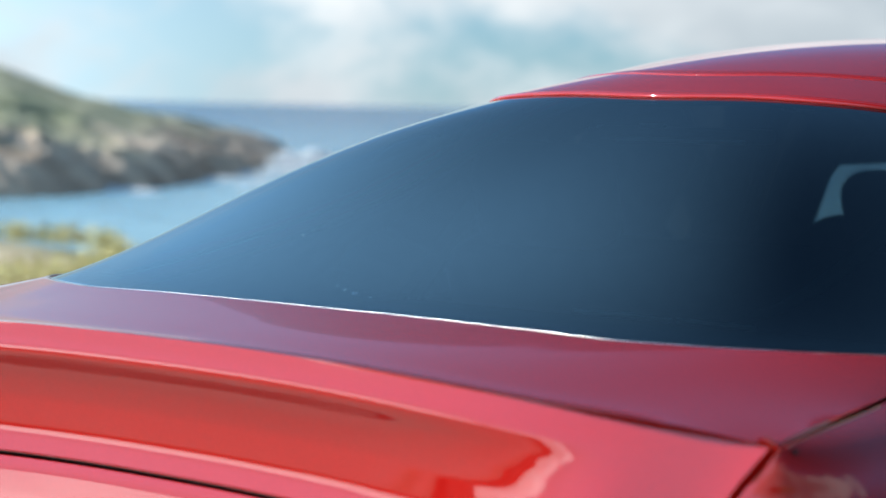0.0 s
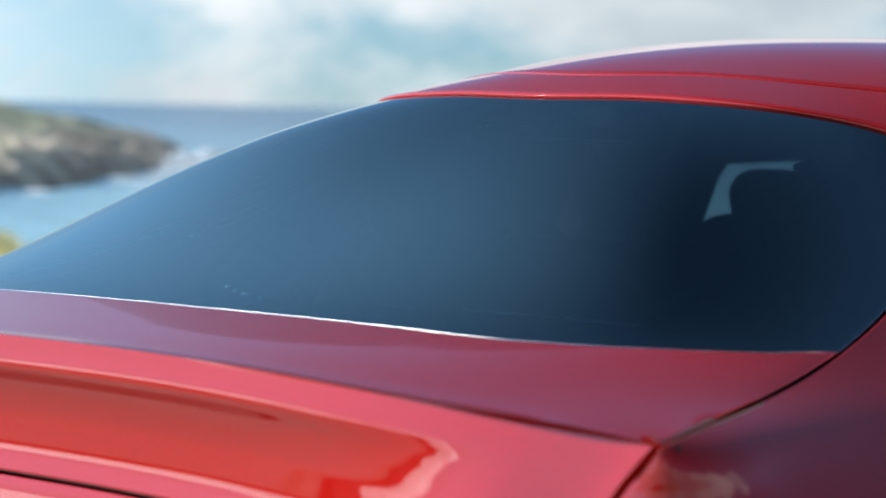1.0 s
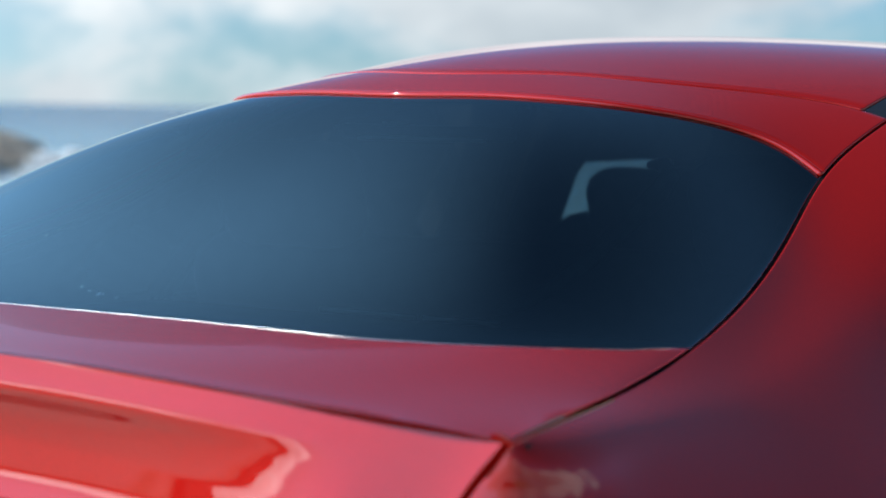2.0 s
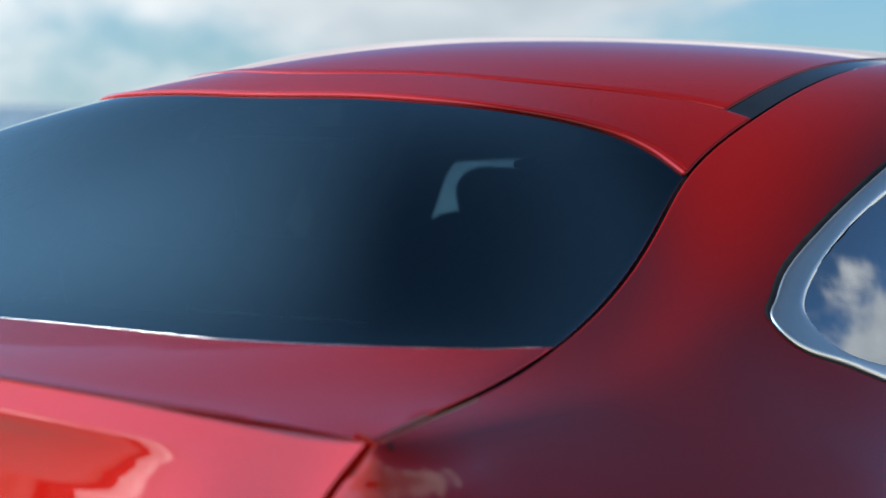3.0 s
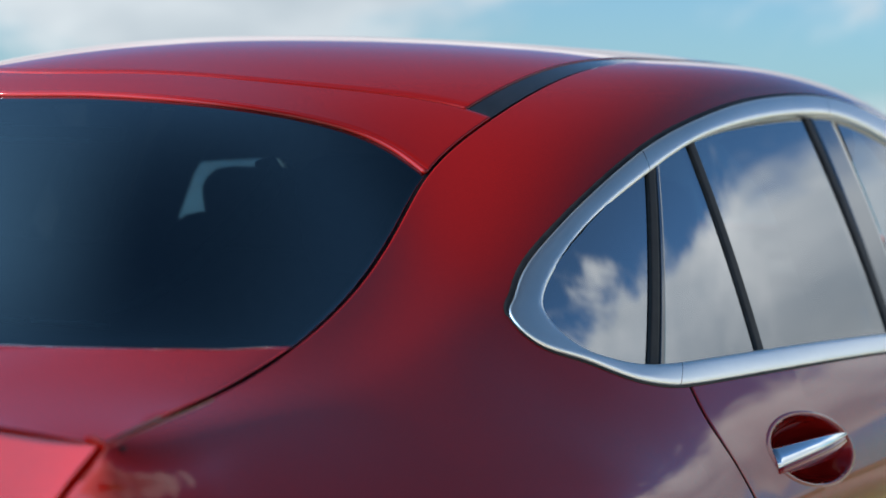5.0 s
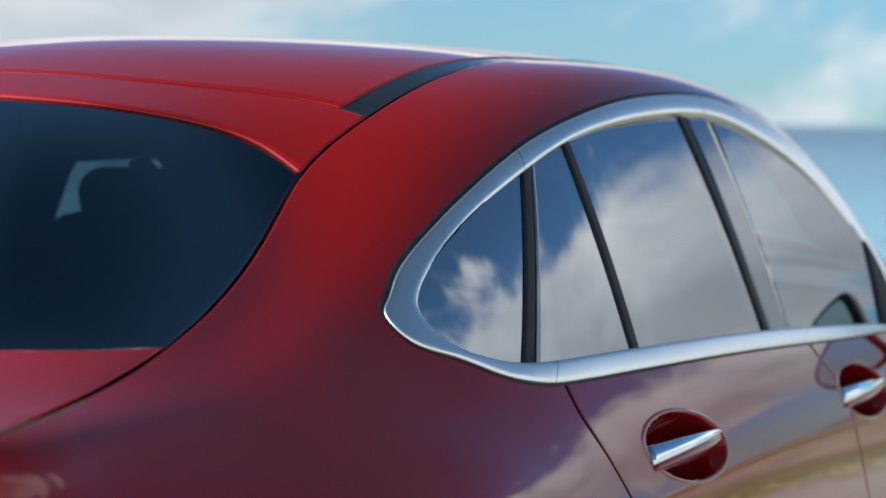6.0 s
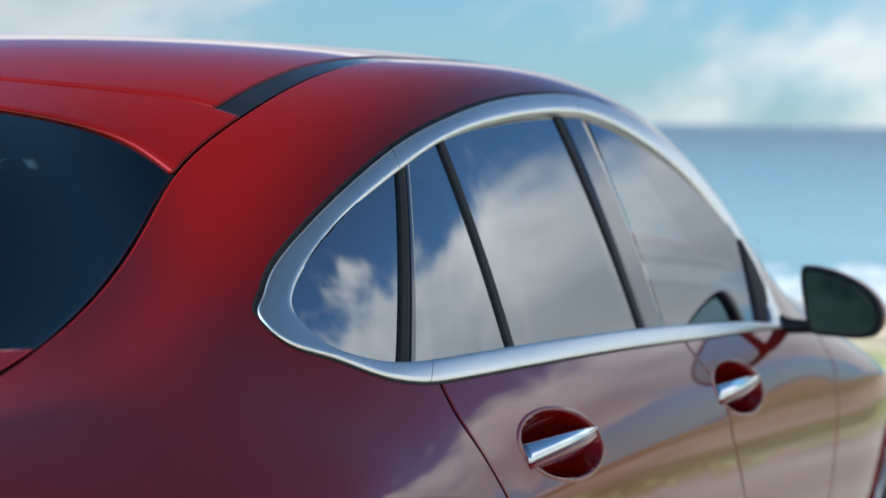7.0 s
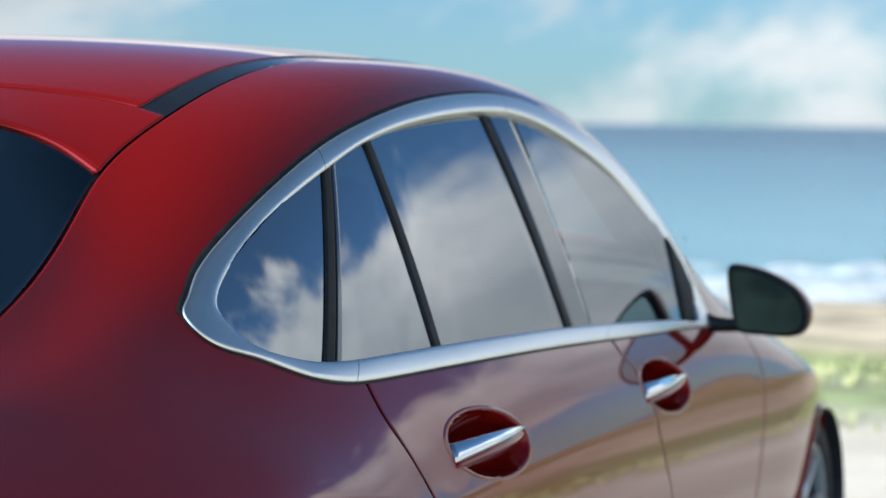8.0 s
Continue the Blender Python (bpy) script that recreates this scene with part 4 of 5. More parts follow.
right_side = set(scene.collection.objects)
for k in (1,):
    panel = sheet("side_panel", quarter(k), 250, 150, PAINT, car, rolled=(1, 0, 1, 0), keep=keep_body, radius=0.0013, gap=0.0030, depth=0.02)
    rear_door = sheet("rear_door", flank(CUT_REAR, CUT_FRONT, k, 3.2), 120, 110, PAINT, car, rolled=(1, 1, 0, 0), keep=keep_door, radius=0.002, gap=0.0026)
    front_door = sheet("front_door", flank(CUT_FRONT, CUT_FENDER, k, 3.2), 110, 110, PAINT, car, rolled=(1, 1, 0, 0), keep=keep_door, radius=0.002, gap=0.0026)
    sheet("front_fender", flank(CUT_FENDER, lambda z: 6.38, k), 90, 90, PAINT, car, rolled=(1, 0, 0, 0), keep=keep_fender, radius=0.002)
    strip("door_gap_shade", CUT_REAR, 0.30, 0.965, k)
    strip("door_gap_shade", CUT_FRONT, 0.30, 0.93, k)
    strip("door_gap_shade", CUT_FENDER, 0.30, 0.90, k)

    # window surround in three lengths, satin chrome over a black seal
    nrm = np.roll(OUT_LOOP, -1, 0) - np.roll(OUT_LOOP, 1, 0)
    nrm = np.stack([-nrm[:, 1], nrm[:, 0]], 1) / np.linalg.norm(nrm, axis=1, keepdims=True)
    if ((OUT_LOOP - IN_LOOP) * nrm).sum() < 0:
        nrm = -nrm
    # how far the chrome stands out, from its outer to its inner rim
    ACROSS_RIM = [(0.0, -0.004), (0.0, 0.0020), (0.03, 0.0042), (0.08, 0.0052), (0.25, 0.0058), (0.50, 0.0062), (0.75, 0.0060), (0.90, 0.0054), (0.965, 0.0042), (1.0, 0.0015), (1.0, -0.014)]
    names = [None] * RING
    for i in range(RING):
        y, z = OUT_LOOP[i] * 0.5 + IN_LOOP[i] * 0.5
        names[i] = 0 if y < (3.318 if z > 1.1 else 3.152) else (1 if y < (4.22 if z > 1.1 else 4.335) else 2)
    rows = [[side(*(OUT_LOOP[i] * (1 - q) + IN_LOOP[i] * q), o, k) for q, o in ACROSS_RIM] for i in range(RING)]
    for piece, owner in ((0, panel), (1, rear_door), (2, front_door)):
        verts, faces, w = [v for row in rows for v in row], [], len(ACROSS_RIM)

        def stretch_of(A, B):
            for r in range(w - 1):
                faces.append((A + r, A + r + 1, B + r + 1, B + r))
        for i in range(RING):
            j = (i + 1) % RING
            if names[i] == piece and names[j] == piece:
                stretch_of(i * w, j * w)
            elif piece in (names[i], names[j]):
                far = (rows[j][4] - rows[i][4]).length
                f = 0.5 + (-0.5 if names[i] == piece else 0.5) * min(0.8, 0.0016 / max(far, 1e-5))
                base = len(verts)
                verts += [rows[i][r] * (1 - f) + rows[j][r] * f for r in range(w)]
                stretch_of(i * w, base) if names[i] == piece else stretch_of(base, j * w)
        me = mesh_from("window_trim", verts, faces)
        bm = bmesh.new()
        bm.from_mesh(me)
        bmesh.ops.delete(bm, geom=[v for v in bm.verts if not v.link_faces], context="VERTS")
        bmesh.ops.recalc_face_normals(bm, faces=bm.faces)
        part("window_trim", bm, CHROME, owner, "satin chrome window surround")
    verts, faces = [], []
    for i in range(RING):
        o = OUT_LOOP[i]
        thick = 0.0058 if o[1] > 1.06 else 0.0026
        verts += [side(*(o + nrm[i] * thick), 0.0005, k), side(*(o + nrm[i] * thick * 0.5), 0.0022, k), side(*(o - nrm[i] * 0.003), 0.0010, k)]
    for i in range(RING):
        j = (i + 1) % RING
        for r in range(2):
            faces.append((i * 3 + r, i * 3 + r + 1, j * 3 + r + 1, j * 3 + r)[::k])
    put("window_seal", mesh_from("window_seal", verts, faces), RUBBER, panel, "black rubber window seal")

    # panes and pillars: slanted lines y = a + b (z - 1.1)
    GLASS_LOOP = IN_LOOP + (OUT_LOOP - IN_LOOP) * 0.25

    def pane(name, a, b, mat, owner, label, out=0.0, n=(26, 16), rolled=(0, 0, 0, 0)):
        """Fills the opening between two slanted lines (y at height 1.1, slope)."""
        cols = {}

        def fn(s, t):
            key = round(s, 4)
            if key not in cols:
                y0, m = a[0] + (b[0] - a[0]) * s, a[1] + (b[1] - a[1]) * s
                zs = [z for z in np.linspace(0.86, 1.36, 251) if within(y0 + m * (z - 1.1), z, GLASS_LOOP)]
                cols[key] = (y0, m, min(zs) if zs else 1.058, max(zs) if zs else 1.060)
            y0, m, lo, hi = cols[key]
            z = lo + (hi - lo) * t
            y = y0 + m * (z - 1.1)
            return Vector((k * (0.799 - 0.33 * (z - 0.98) - 0.20 * (z - 0.98) ** 2 - 0.055 * max(0.0, 3.2 - y) ** 2 - 0.09 * max(0.0, 3.65 - y) ** 2 + 0.018 * max(0.0, y - 4.1) + out), y, z))
        return sheet(name, fn, n[0], n[1], mat, owner, label, rolled=rolled)

    Q1 = (3.222, 0.74)                             # gap post between body and door
    R1, R2 = (3.494, 0.0), (3.522, 0.0)            # post in the rear door
    B1, B3 = (4.125, -0.16), (4.285, -0.10)
    pane("quarter_window", (2.882, 0.0), Q1, SIDEGLASS, panel, "dark quarter window mirroring clouds")
    pane("rear_vent_window", (3.264, 0.70), R1, SIDEGLASS, rear_door, "dark fixed door window")
    pane("rear_door_window", R2, B1, SIDEGLASS, rear_door, "dark rear door window mirroring clouds")
    pane("front_door_window", B3, (4.975, 0.35), FRONTGLASS, front_door, "clear front door window", n=(30, 16))
    pane("gap_post", (3.218, 0.74), (3.248, 0.72), RUBBER, panel, "black window post", 0.004, (4, 16), (1, 1, 0, 0))
    pane("post_edge", (3.248, 0.72), (3.268, 0.70), GLOSSBLACK, rear_door, "gloss black post edge", 0.003, (3, 16), (1, 1, 0, 0))
    pane("door_post", (3.493, 0.0), (3.523, 0.0), RUBBER, rear_door, "black window post", 0.004, (4, 16), (1, 1, 0, 0))
    pane("door_post", (4.122, -0.16), (4.152, -0.16), RUBBER, rear_door, "black window post", 0.004, (4, 16), (1, 1, 0, 0))
    pane("pillar_cover", (4.152, -0.16), (4.272, -0.12), GLOSSBLACK, front_door, "gloss black pillar cover", 0.003, (6, 16), (1, 1, 0, 0))
    pane("sail_panel", (4.968, 0.35), (5.115, 0.25), RUBBER, front_door, "black mirror sail panel", 0.005, (6, 16), (1, 0, 0, 0))

    # door handles: a scooped cup with a grip across it
    for (cy, cz), owner in zip(HANDLES, (rear_door, front_door)):
        verts, faces = [], []
        prof = [(1.10, 0.0002), (1.045, 0.0012), (1.0, 0.0008), (0.975, -0.003), (0.93, -0.012), (0.80, -0.026), (0.60, -0.036), (0.35, -0.041), (0.12, -0.043)]
        seg = 64
        for rr, dd in prof:
            for q in range(seg):
                a = 2 * math.pi * q / seg
                ey, ez = CUP_A * rr * math.cos(a), CUP_B * rr * math.sin(a)
                y = cy + ey * math.cos(CUP_TILT) - ez * math.sin(CUP_TILT)
                z = cz + ey * math.sin(CUP_TILT) + ez * math.cos(CUP_TILT)
                verts.append(side(y, z, dd, k))
        for r in range(len(prof) - 1):
            for q in range(seg):
                q2 = (q + 1) % seg
                faces.append((r * seg + q, r * seg + q2, (r + 1) * seg + q2, (r + 1) * seg + q))
        faces.append([(len(prof) - 1) * seg + q for q in range(seg)])
        bm = bmesh.new()
        bm.from_mesh(mesh_from("handle_cup", verts, faces))
        bmesh.ops.recalc_face_normals(bm, faces=bm.faces)
        part("handle_cup", bm, PAINT, owner, "scooped red handle cup")
        for name, mat, lab, rows_ in (
                ("handle_grip", PAINT, "red door handle grip", [(-0.012, 0.006), (-0.030, 0.010), (-0.034, 0.022)]),
                ("handle_strip", POLISHED, "chrome strip along the door handle", None)):
            verts, faces = [], []
            n = 22
            for i in range(n + 1):
                f = i / n
                y = cy - CUP_A * 0.99 + 2 * CUP_A * 0.985 * f
                zc = cz + 0.012 - 0.004 * f
                bow = -0.004 + 0.014 * math.sin(math.pi * min(1, 0.10 + 0.85 * f))
                hi, lo = (0.006 - 0.004 * f, -0.020 + 0.014 * f)
                if name == "handle_strip":
                    ring = [(hi, bow - 0.016), (hi + 0.001, bow - 0.004), (hi - 0.002, bow), (lo + 0.003, bow + 0.004), (lo, bow + 0.002), (lo, bow - 0.014)]
                else:
                    ring = [(lo + 0.0005, bow + 0.001), (lo - 0.006, bow + 0.002), (lo - 0.013 - 0.010 * f, bow - 0.010), (lo - 0.014 - 0.010 * f, bow - 0.022), (lo - 0.004, bow - 0.026), (lo + 0.002, bow - 0.016)]
                for dz, o in ring:
                    verts.append(side(y, zc + dz, o, k))
            w = 6
            for i in range(n):
                for r in range(w):
                    r2 = (r + 1) % w
                    faces.append((i * w + r, i * w + r2, (i + 1) * w + r2, (i + 1) * w + r))
            faces.append(list(range(w)))
            faces.append([n * w + r for r in range(w)][::-1])
            bm = bmesh.new()
            bm.from_mesh(mesh_from(name, verts, faces))
            bmesh.ops.recalc_face_normals(bm, faces=bm.faces)
            part(name, bm, mat, owner, lab)

    # door mirror
    outline = [(0.000, 0.060), (0.012, 0.066), (0.050, 0.060), (0.092, 0.044), (0.128, 0.020), (0.148, -0.010), (0.150, -0.038), (0.138, -0.058), (0.110, -0.066), (0.060, -0.064), (0.020, -0.058), (0.010, -0.030)]
    prof = loop(outline, 72)
    mid = prof.mean(0)

    def mirror_ring(scale, dy):
        return [Vector((k * (0.906 + 1.04 * (mid[0] + (p[0] - mid[0]) * scale)), 5.034 + dy + 0.12 * (p[0] - mid[0]) * scale, 0.938 + 1.04 * (mid[1] + (p[1] - mid[1]) * scale))) for p in prof]

    def lofted(name, rings, mat, owner, label="", cap=True):
        verts = [v for r in rings for v in r]
        n = len(rings[0])
        faces = [(a * n + q, a * n + (q + 1) % n, (a + 1) * n + (q + 1) % n, (a + 1) * n + q) for a in range(len(rings) - 1) for q in range(n)]
        if cap:
            faces += [list(range(n))[::-1], [(len(rings) - 1) * n + q for q in range(n)]]
        bm = bmesh.new()
        bm.from_mesh(mesh_from(name, verts, faces))
        bmesh.ops.recalc_face_normals(bm, faces=bm.faces)
        return part(name, bm, mat, owner, label)

    mirror = lofted("door_mirror", [mirror_ring(0.93, -0.001), mirror_ring(0.97, -0.008), mirror_ring(1.03, -0.006), mirror_ring(1.06, 0.004), mirror_ring(1.06, 0.016)], RUBBER, car, "door mirror with black frame and red cap")
    lofted("mirror_cap", [mirror_ring(1.062, 0.014), mirror_ring(1.07, 0.024), mirror_ring(1.05, 0.055), mirror_ring(0.96, 0.090), mirror_ring(0.78, 0.118), mirror_ring(0.45, 0.134), mirror_ring(0.1, 0.138)], PAINT, mirror, "red mirror cap")
    ring = [Vector((p.x, p.y + 0.04 * (p.z - 0.931) - 0.0120, p.z)) for p in mirror_ring(0.92, 0)]
    verts = ring + [v + Vector((0, 0.004, 0)) for v in ring]
    n = len(ring)
    faces = [list(range(n)), list(range(2 * n - 1, n - 1, -1))] + [(q, (q + 1) % n, n + (q + 1) % n, n + q) for q in range(n)]
    bm = bmesh.new()
    bm.from_mesh(mesh_from("mirror_face", verts, faces, False))
    bmesh.ops.recalc_face_normals(bm, faces=bm.faces)
    part("mirror_face", bm, MIRROR, mirror, "mirror glass", smooth=False)
    part("mirror_arm", tube_bm([(k * 0.845, 5.075, 0.888), (k * 0.870, 5.075, 0.882), (k * 0.910, 5.075, 0.882), (k * 0.960, 5.070, 0.890)], [0.030, 0.026, 0.022, 0.022], 12, 0.62), RUBBER, mirror)

# the other side mirrors this one
made = {}
for ob in [o for o in scene.collection.objects if o not in right_side]:
    me = ob.data.copy()
    me.transform(Matrix.Diagonal((-1, 1, 1, 1)))
    me.flip_normals()
    twin = new(ob.name.split(".")[0], me)
    twin.parent = made.get(ob.parent, ob.parent)
    if "label" in ob:
        twin["label"] = ob["label"]
    # clearer glass on this side only, to let its bright patch show inside
    if twin.name.startswith("front_door_window"):
        me.materials[0] = CLEARGLASS
        me.flip_normals()
    made[ob] = twin

# the upright face of the tailgate under the lip: a shallow scoop that dies out towards the sides
FACE_DY = tame([0, 0.014, 0.028, 0.031, 0.036, 0.050, 0.068, 0.090, 0.115, 0.150], [0, -0.0040, -0.0082, -0.0084, -0.0055, 0.0060, 0.0155, 0.0215, 0.0220, 0.0120])


def tail_face(s, t):
    p = lip(s)
    a = abs(p.x) / 0.757
    fade = max(0.0, 1 - (a / 0.84) ** 4) ** 1.5 if a < 0.84 else 0.0
    d = 0.150 * t
    z = p.z - d
    edge = a ** 5
    x = p.x * (1 - edge) + math.copysign(float(SEAM_X(z)), p.x) * edge * a if d else p.x
    lean = float(SEAM_Y(1.0165)) - float(SEAM_Y(1.0165 - d))
    y = p.y + fade * float(FACE_DY(d)) - (1 - fade) * lean
    ye = float(SEAM_Y(z)) if d else p.y
    return Vector((x, y * (1 - edge) + ye * edge, z))


def tail_lower(s, t):
    p = tail_face(s, 1.0)
    d = 0.36 * t
    return Vector((p.x * (1 - 0.08 * d), p.y - 0.035 * math.sin(min(1, d / 0.2) * 1.57), p.z - d))


sheet("tail_face", tail_face, 140, 90, PAINT, tailgate, rolled=(1, 1, 0, 1), radius=0.0013, gap=0.0030, depth=0.02)
sheet("lower_face", tail_lower, 80, 20, PAINT, tailgate, rolled=(1, 1, 1, 0), radius=0.002)
# dark sheet for the shade in the gap under the tail face
sheet("tail_gap_shade", lambda s, t: tail_face(s, 1.0) + Vector((0, 0.014, 0.02 - 0.04 * t)), 40, 2, GAP, tailgate, rolled=(0, 0, 0, 0))
for k in (1, -1):
    # dark sheet for the shade in the gap at the rear corner
    sheet("corner_gap_shade", lambda s, t, k=k: Vector((k * (float(SEAM_X(1.018 - 0.5 * t)) - 0.02 + 0.035 * s), float(SEAM_Y(1.018 - 0.5 * t)) + 0.016, 1.014 - 0.5 * t)), 2, 20, GAP, car, rolled=(0, 0, 0, 0))


# front and underside
sheet("windscreen", between(4.63, 5.36, 1.90, -0.004), 40, 24, CLEARGLASS, car, "clear windscreen", rolled=(0, 0, 0, 0)).data.flip_normals()
sheet("bonnet", between(5.38, 6.38, 2.0), 40, 40, PAINT, car, rolled=(0, 0, 1, 0))
for k in (1, -1):
    sheet("pillar_trim", lambda s, t, k=k: body(4.63 + 0.73 * t, k * (1.90 + 0.10 * s), -0.002), 2, 20, GLOSSBLACK, car, rolled=(0, 0, 0, 0))


def nose(s, t):
    u = -6.999 + 13.998 * s
    p = skin(6.38, u)
    q = t * 1.35
    return Vector((p.x * math.cos(q * 0.75), p.y + 0.34 * math.sin(q) * (1 - 0.35 * (p.x / 0.9) ** 2), p.z - 0.10 * q * (p.z - 0.30)))


sheet("front_bumper", nose, 90, 14, PAINT, car, rolled=(0, 0, 0, 0))
grille = box_bm((1.10, 0.05, 0.22), (0, 6.700, 0.52), 0.03)
part("grille", grille, GLOSSBLACK, car, "black front grille")
bump = sheet("rear_bumper", lambda s, t: Vector((-0.60 + 1.2 * s, 1.80 + 0.10 * (2 * s - 1) ** 2 + 0.03 * t, 0.54 - 0.28 * t)), 40, 12, PAINT, car, rolled=(1, 1, 1, 0))
part("underbody", box_bm((1.70, 4.6, 0.10), (0, 4.15, 0.27), 0.03), TRIM, car, "dark underbody")


# wheels: tyre, rim with spokes, and the dark arch round them
def ring_bm(profile, seg=56):
    """A solid of revolution about the x axis from (x, radius) pairs."""
    bm = bmesh.new()
    rings = [[bm.verts.new((x, r * math.cos(2 * math.pi * q / seg), r * math.sin(2 * math.pi * q / seg))) for q in range(seg)] for x, r in profile]
    n = len(rings)
    for a in range(n):
        A, B = rings[a], rings[(a + 1) % n]
        for q in range(seg):
            bm.faces.new((A[q], A[(q + 1) % seg], B[(q + 1) % seg], B[q]))
    bmesh.ops.recalc_face_normals(bm, faces=bm.faces)
    return bm


def wheel(y, k):
    w = put("wheel", mesh_from("wheel", [], []), TYRE, car, "black tyre on silver alloy wheel")
    w.location = (k * 0.800, y, TYRE_R)
    part("tyre", ring_bm([(-0.105, 0.215), (-0.112, 0.262), (-0.095, TYRE_R - 0.008), (-0.05, TYRE_R), (0.05, TYRE_R), (0.095, TYRE_R - 0.008), (0.112, 0.262), (0.105, 0.215)]), TYRE, w, "black rubber tyre")
    rim = part("rim", ring_bm([(-0.10, 0.208), (-0.10, 0.220), (0.104, 0.220), (0.104, 0.206), (0.085, 0.200), (-0.08, 0.195)]), ALLOY, w, "silver alloy rim")
    hub = ring_bm([(k * 0.055, 0.001), (k * 0.075, 0.001), (k * 0.075, 0.050), (k * 0.055, 0.060)], 24)
    part("hub", hub, ALLOY, rim)
    for i in range(10):
        a = 2 * math.pi * i / 10
        t = Matrix.Rotation(a, 4, "X")
        pts = [t @ Vector((k * x, dy, r)) for x, dy, r in ((0.066, 0, 0.04), (0.078, 0.004 * (-1) ** i, 0.13), (0.088, 0.010 * (-1) ** i, 0.206))]
        part("spoke", tube_bm(pts, [0.020, 0.013, 0.015], 8, 0.8, up=(1, 0, 0)), ALLOY, rim)
    part("brake_disc", ring_bm([(k * 0.02, 0.06), (k * 0.03, 0.06), (k * 0.03, 0.165), (k * 0.02, 0.165)], 40), ALLOY, w, "steel brake disc")


for y in AXLES:
    for k in (1, -1):
        wheel(y, k)
        pts = [side(y + ARCH_R * 1.004 * math.cos(a), max(0.285, ARCH_Z + ARCH_R * 1.004 * math.sin(a)), -0.002, k) for a in np.linspace(-0.10, math.pi + 0.10, 60)]
        part("arch_lip", tube_bm(pts, 0.010, 8, up=(1, 0, 0)), PAINT, car, "rounded wheel arch lip")
        bm = bmesh.new()
        rows_ = [[bm.verts.new((k * x, y + (ARCH_R - 0.004) * math.cos(a), ARCH_Z + (ARCH_R - 0.004) * math.sin(a))) for a in np.linspace(-0.15, math.pi + 0.15, 40)] for x in (0.935, 0.80, 0.55)]
        for A, B in zip(rows_, rows_[1:]):
            for q in range(39):
                bm.faces.new((A[q], A[q + 1], B[q + 1], B[q]))
        bm.faces.new(rows_[-1])
        part("wheel_well", bm, TRIM, car, "dark wheel well")

# ---- inside the car ----
LINER = varied(material("dark_headliner", (0.035, 0.035, 0.038), 0.9), (0.028, 0.028, 0.031), (0.045, 0.045, 0.048), 30, bump=0.0004)
sheet("headliner", between(lambda x: 2.99, 4.60, 1.86, -0.035), 30, 40, LINER, car, "dark cloth headliner", rolled=(0, 0, 0, 0))
for k in (1, -1):
    inner = flank(lambda z: 2.30, lambda z: 5.30, k, 2.0, 6.5)

    def lining(s, t, f=inner, k=k):
        p = f(s, t)
        return Vector((p.x - k * (0.035 if p.z > 0.95 else 0.075), p.y, p.z - (0.02 if t < 0.1 else 0)))
    sheet("side_lining", lining, 110, 70, LINER, car, "dark cabin side lining", rolled=(0, 0, 0, 0), keep=lambda c: not within(c[1], c[2], IN_LOOP))
part("cabin_floor", box_bm((1.60, 2.7, 0.06), (0, 4.0, 0.36), 0.02), TRIM, car, "dark carpeted floor")
part("parcel_shelf", box_bm((1.22, 0.62, 0.025), (0, 2.66, 0.985), 0.01), TRIM, car, "dark parcel shelf")
part("boot_liner", box_bm((1.20, 0.06, 0.50), (0, 2.40, 0.74), 0.02), TRIM, car)
part("dashboard", box_bm((1.50, 0.42, 0.30), (0, 5.20, 0.78), 0.08, 4), TRIM, car, "black dashboard")


def seat(x, y, width, owner_label, rests):
    s = put("seat", mesh_from("seat", [], []), SEATCLOTH, car, owner_label)
    lean = Matrix.Rotation(radians(18), 4, "X")
    part("cushion", box_bm((width, 0.50, 0.16), (x, y + 0.22, 0.56), 0.05, 4), SEATCLOTH, s)
    part("backrest", box_bm((width * 0.97, 0.15, 0.60), (x, y - 0.12, 0.815), 0.055, 4, lean), SEATCLOTH, s)
    for r in rests:
        part("headrest", box_bm((0.26, 0.10, 0.17), (x + r, y - 0.235, 1.165 if y < 4 else 1.116), 0.048, 4, lean), SEATCLOTH, s)
        for q in (-0.06, 0.06):
            part("post", tube_bm([(x + r + q, y - 0.20, 1.06), (x + r + q, y - 0.225, 1.13)], 0.006, 8), TRIM, s, "dark headrest post")
    return s


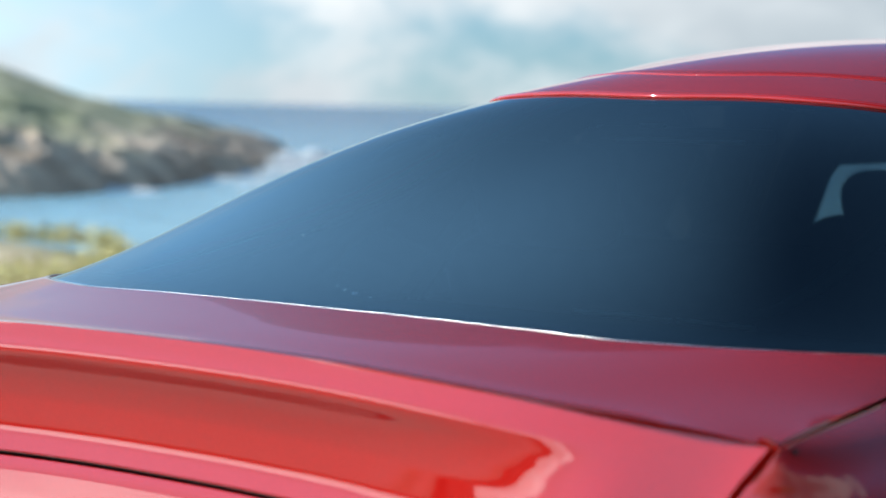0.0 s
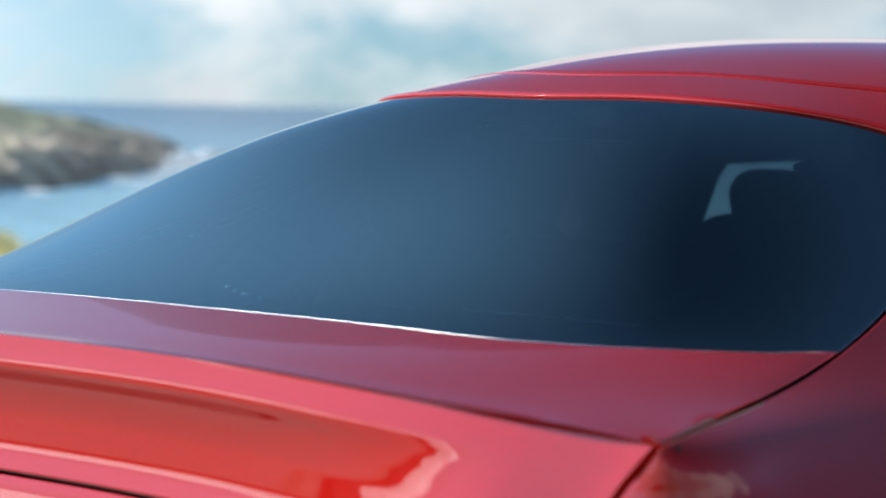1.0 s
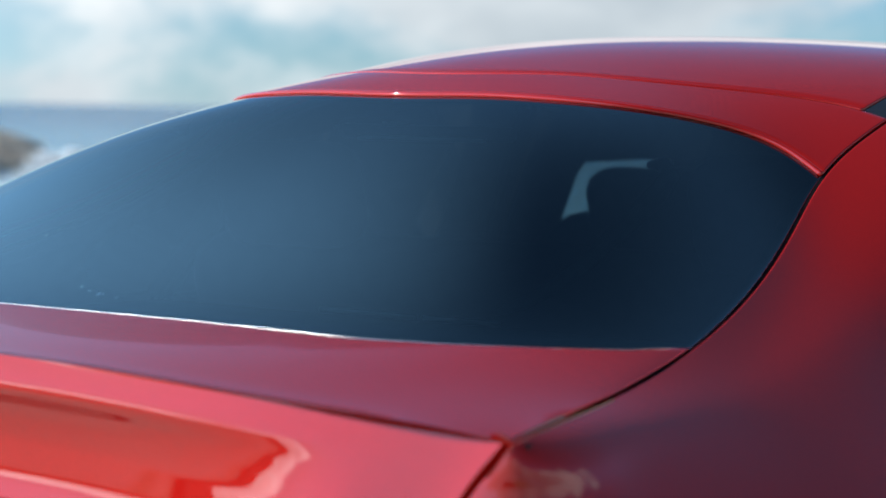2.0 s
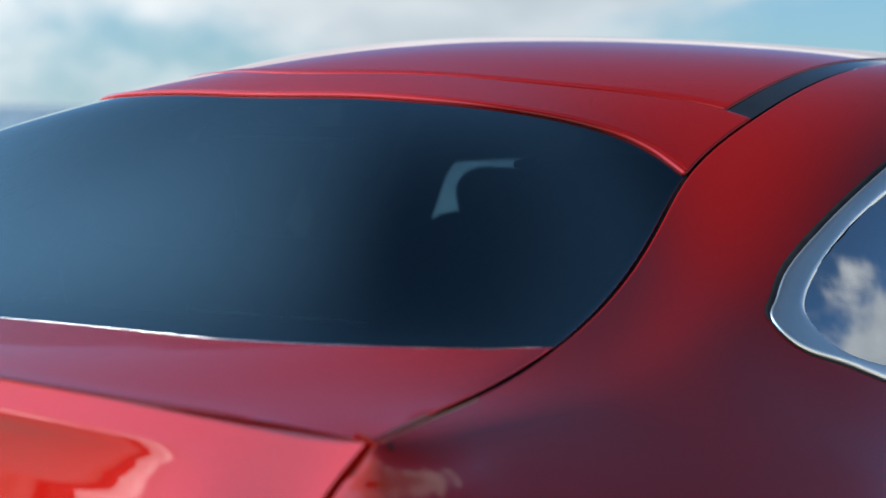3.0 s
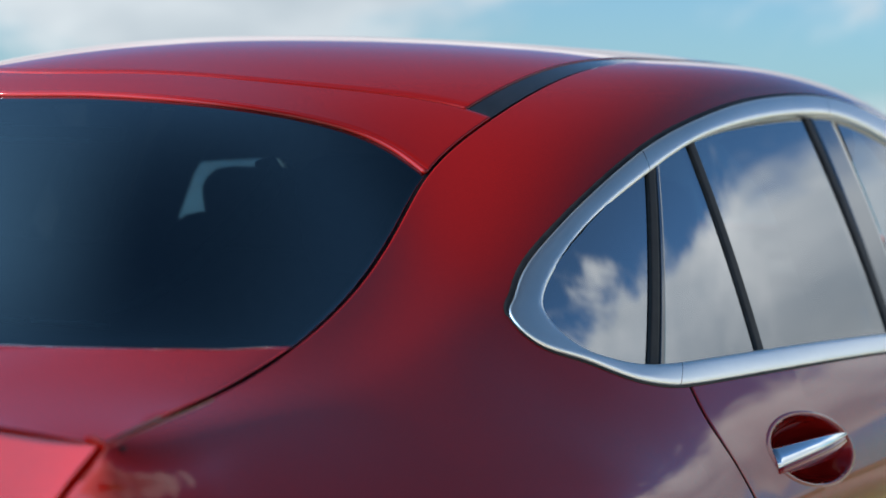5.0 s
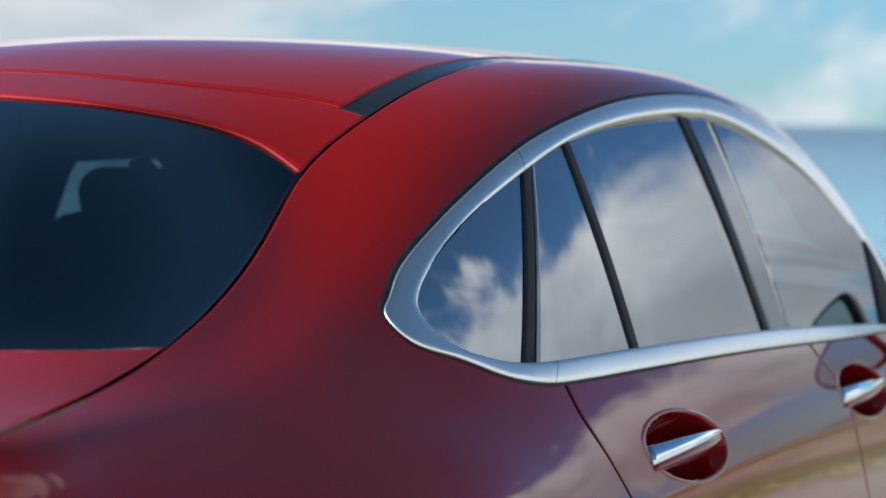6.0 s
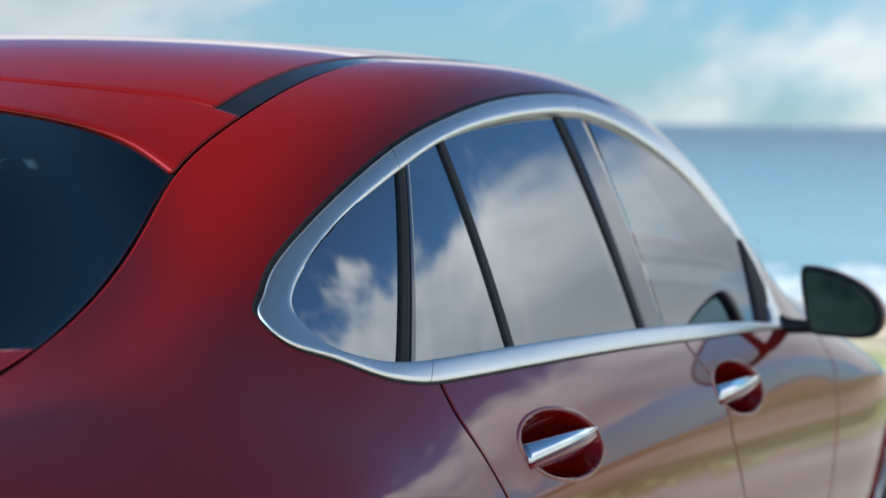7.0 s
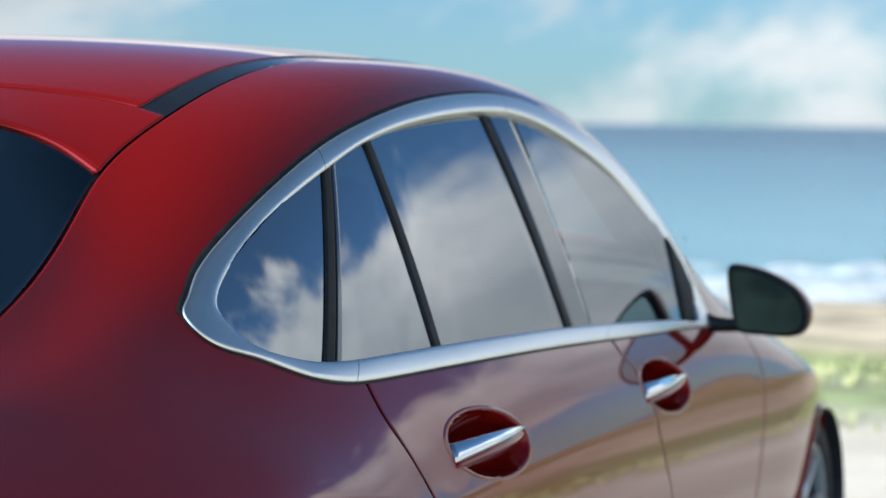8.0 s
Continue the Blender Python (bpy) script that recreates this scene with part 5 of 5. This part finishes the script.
seat(0, 3.30, 1.28, "dark cloth rear bench", (-0.42, 0.42))
seat(0.36, 4.30, 0.50, "dark cloth front seat", (0,))
seat(-0.36, 4.30, 0.50, "dark cloth front seat", (0,))
# dark bars added to block part of the far front window's light
for k in (1, -1):
    part("pillar_blocker", tube_bm([(k * 0.735, 4.17, 0.90), (k * 0.695, 4.16, 1.06), (k * 0.635, 4.15, 1.20), (k * 0.545, 4.13, 1.30)], [0.050, 0.052, 0.052, 0.050], 12, 1.0, up=(1, 0, 0)), LINER, car, "dark bar added at the middle pillar to block light from the far window")
    part("rail_blocker", tube_bm([(k * 0.580, 4.16, 1.262), (k * 0.575, 4.36, 1.266), (k * 0.570, 4.60, 1.255)], [0.045, 0.045, 0.040], 14, 1.35), LINER, car, "dark bar added under the roof rail to block light from the far window")
brake = part("brake_lamp", box_bm((0.26, 0.05, 0.020), (0.012, 2.820, 1.270), 0.006, 3), TRIM, tailgate, "high brake lamp behind the rear window")
# two pale bars stand in for bright reflections at the brake lamp
part("lamp_glint", box_bm((0.042, 0.006, 0.005), (-0.022, 2.791, 1.281), 0.0015), PALE, brake, "pale bar in place of a reflection at the brake lamp")
part("lamp_edge_glint", box_bm((0.21, 0.006, 0.006), (0.022, 2.791, 1.262), 0.0015), PALE, brake, "pale bar in place of the light on the brake lamp's lower edge")
for x0, x1 in ((-0.300, -0.125), (-0.112, 0.02)):
    part("shelf_trim", tube_bm([(x0, 2.99, 0.9995), ((x0 + x1) / 2, 2.99, 1.0005), (x1, 2.99, 0.9995)], 0.0035, 8), PALE, car, "grey edge trim of the parcel shelf")
# grey curved tube added for a faint pale band inside the rear window
belt = [(0.018, 2.985, 1.016), (0.072, 2.975, 1.033), (0.121, 2.970, 1.058), (0.169, 2.965, 1.088), (0.207, 2.960, 1.119), (0.247, 2.965, 1.156), (0.275, 2.990, 1.194), (0.280, 3.010, 1.219), (0.262, 3.022, 1.234), (0.236, 3.030, 1.232)]
part("grey_band", tube_bm(belt, [0.006, 0.009, 0.011, 0.012, 0.013, 0.014, 0.015, 0.014, 0.010, 0.005], 10, 1.0, up=(0, 1, 0)), varied(material("band_grey", (0.2, 0.2, 0.2), 0.8), (0.16, 0.17, 0.17), (0.24, 0.25, 0.25), 40), car, "grey curved band inside the rear window")
bpy.context.view_layer.update()
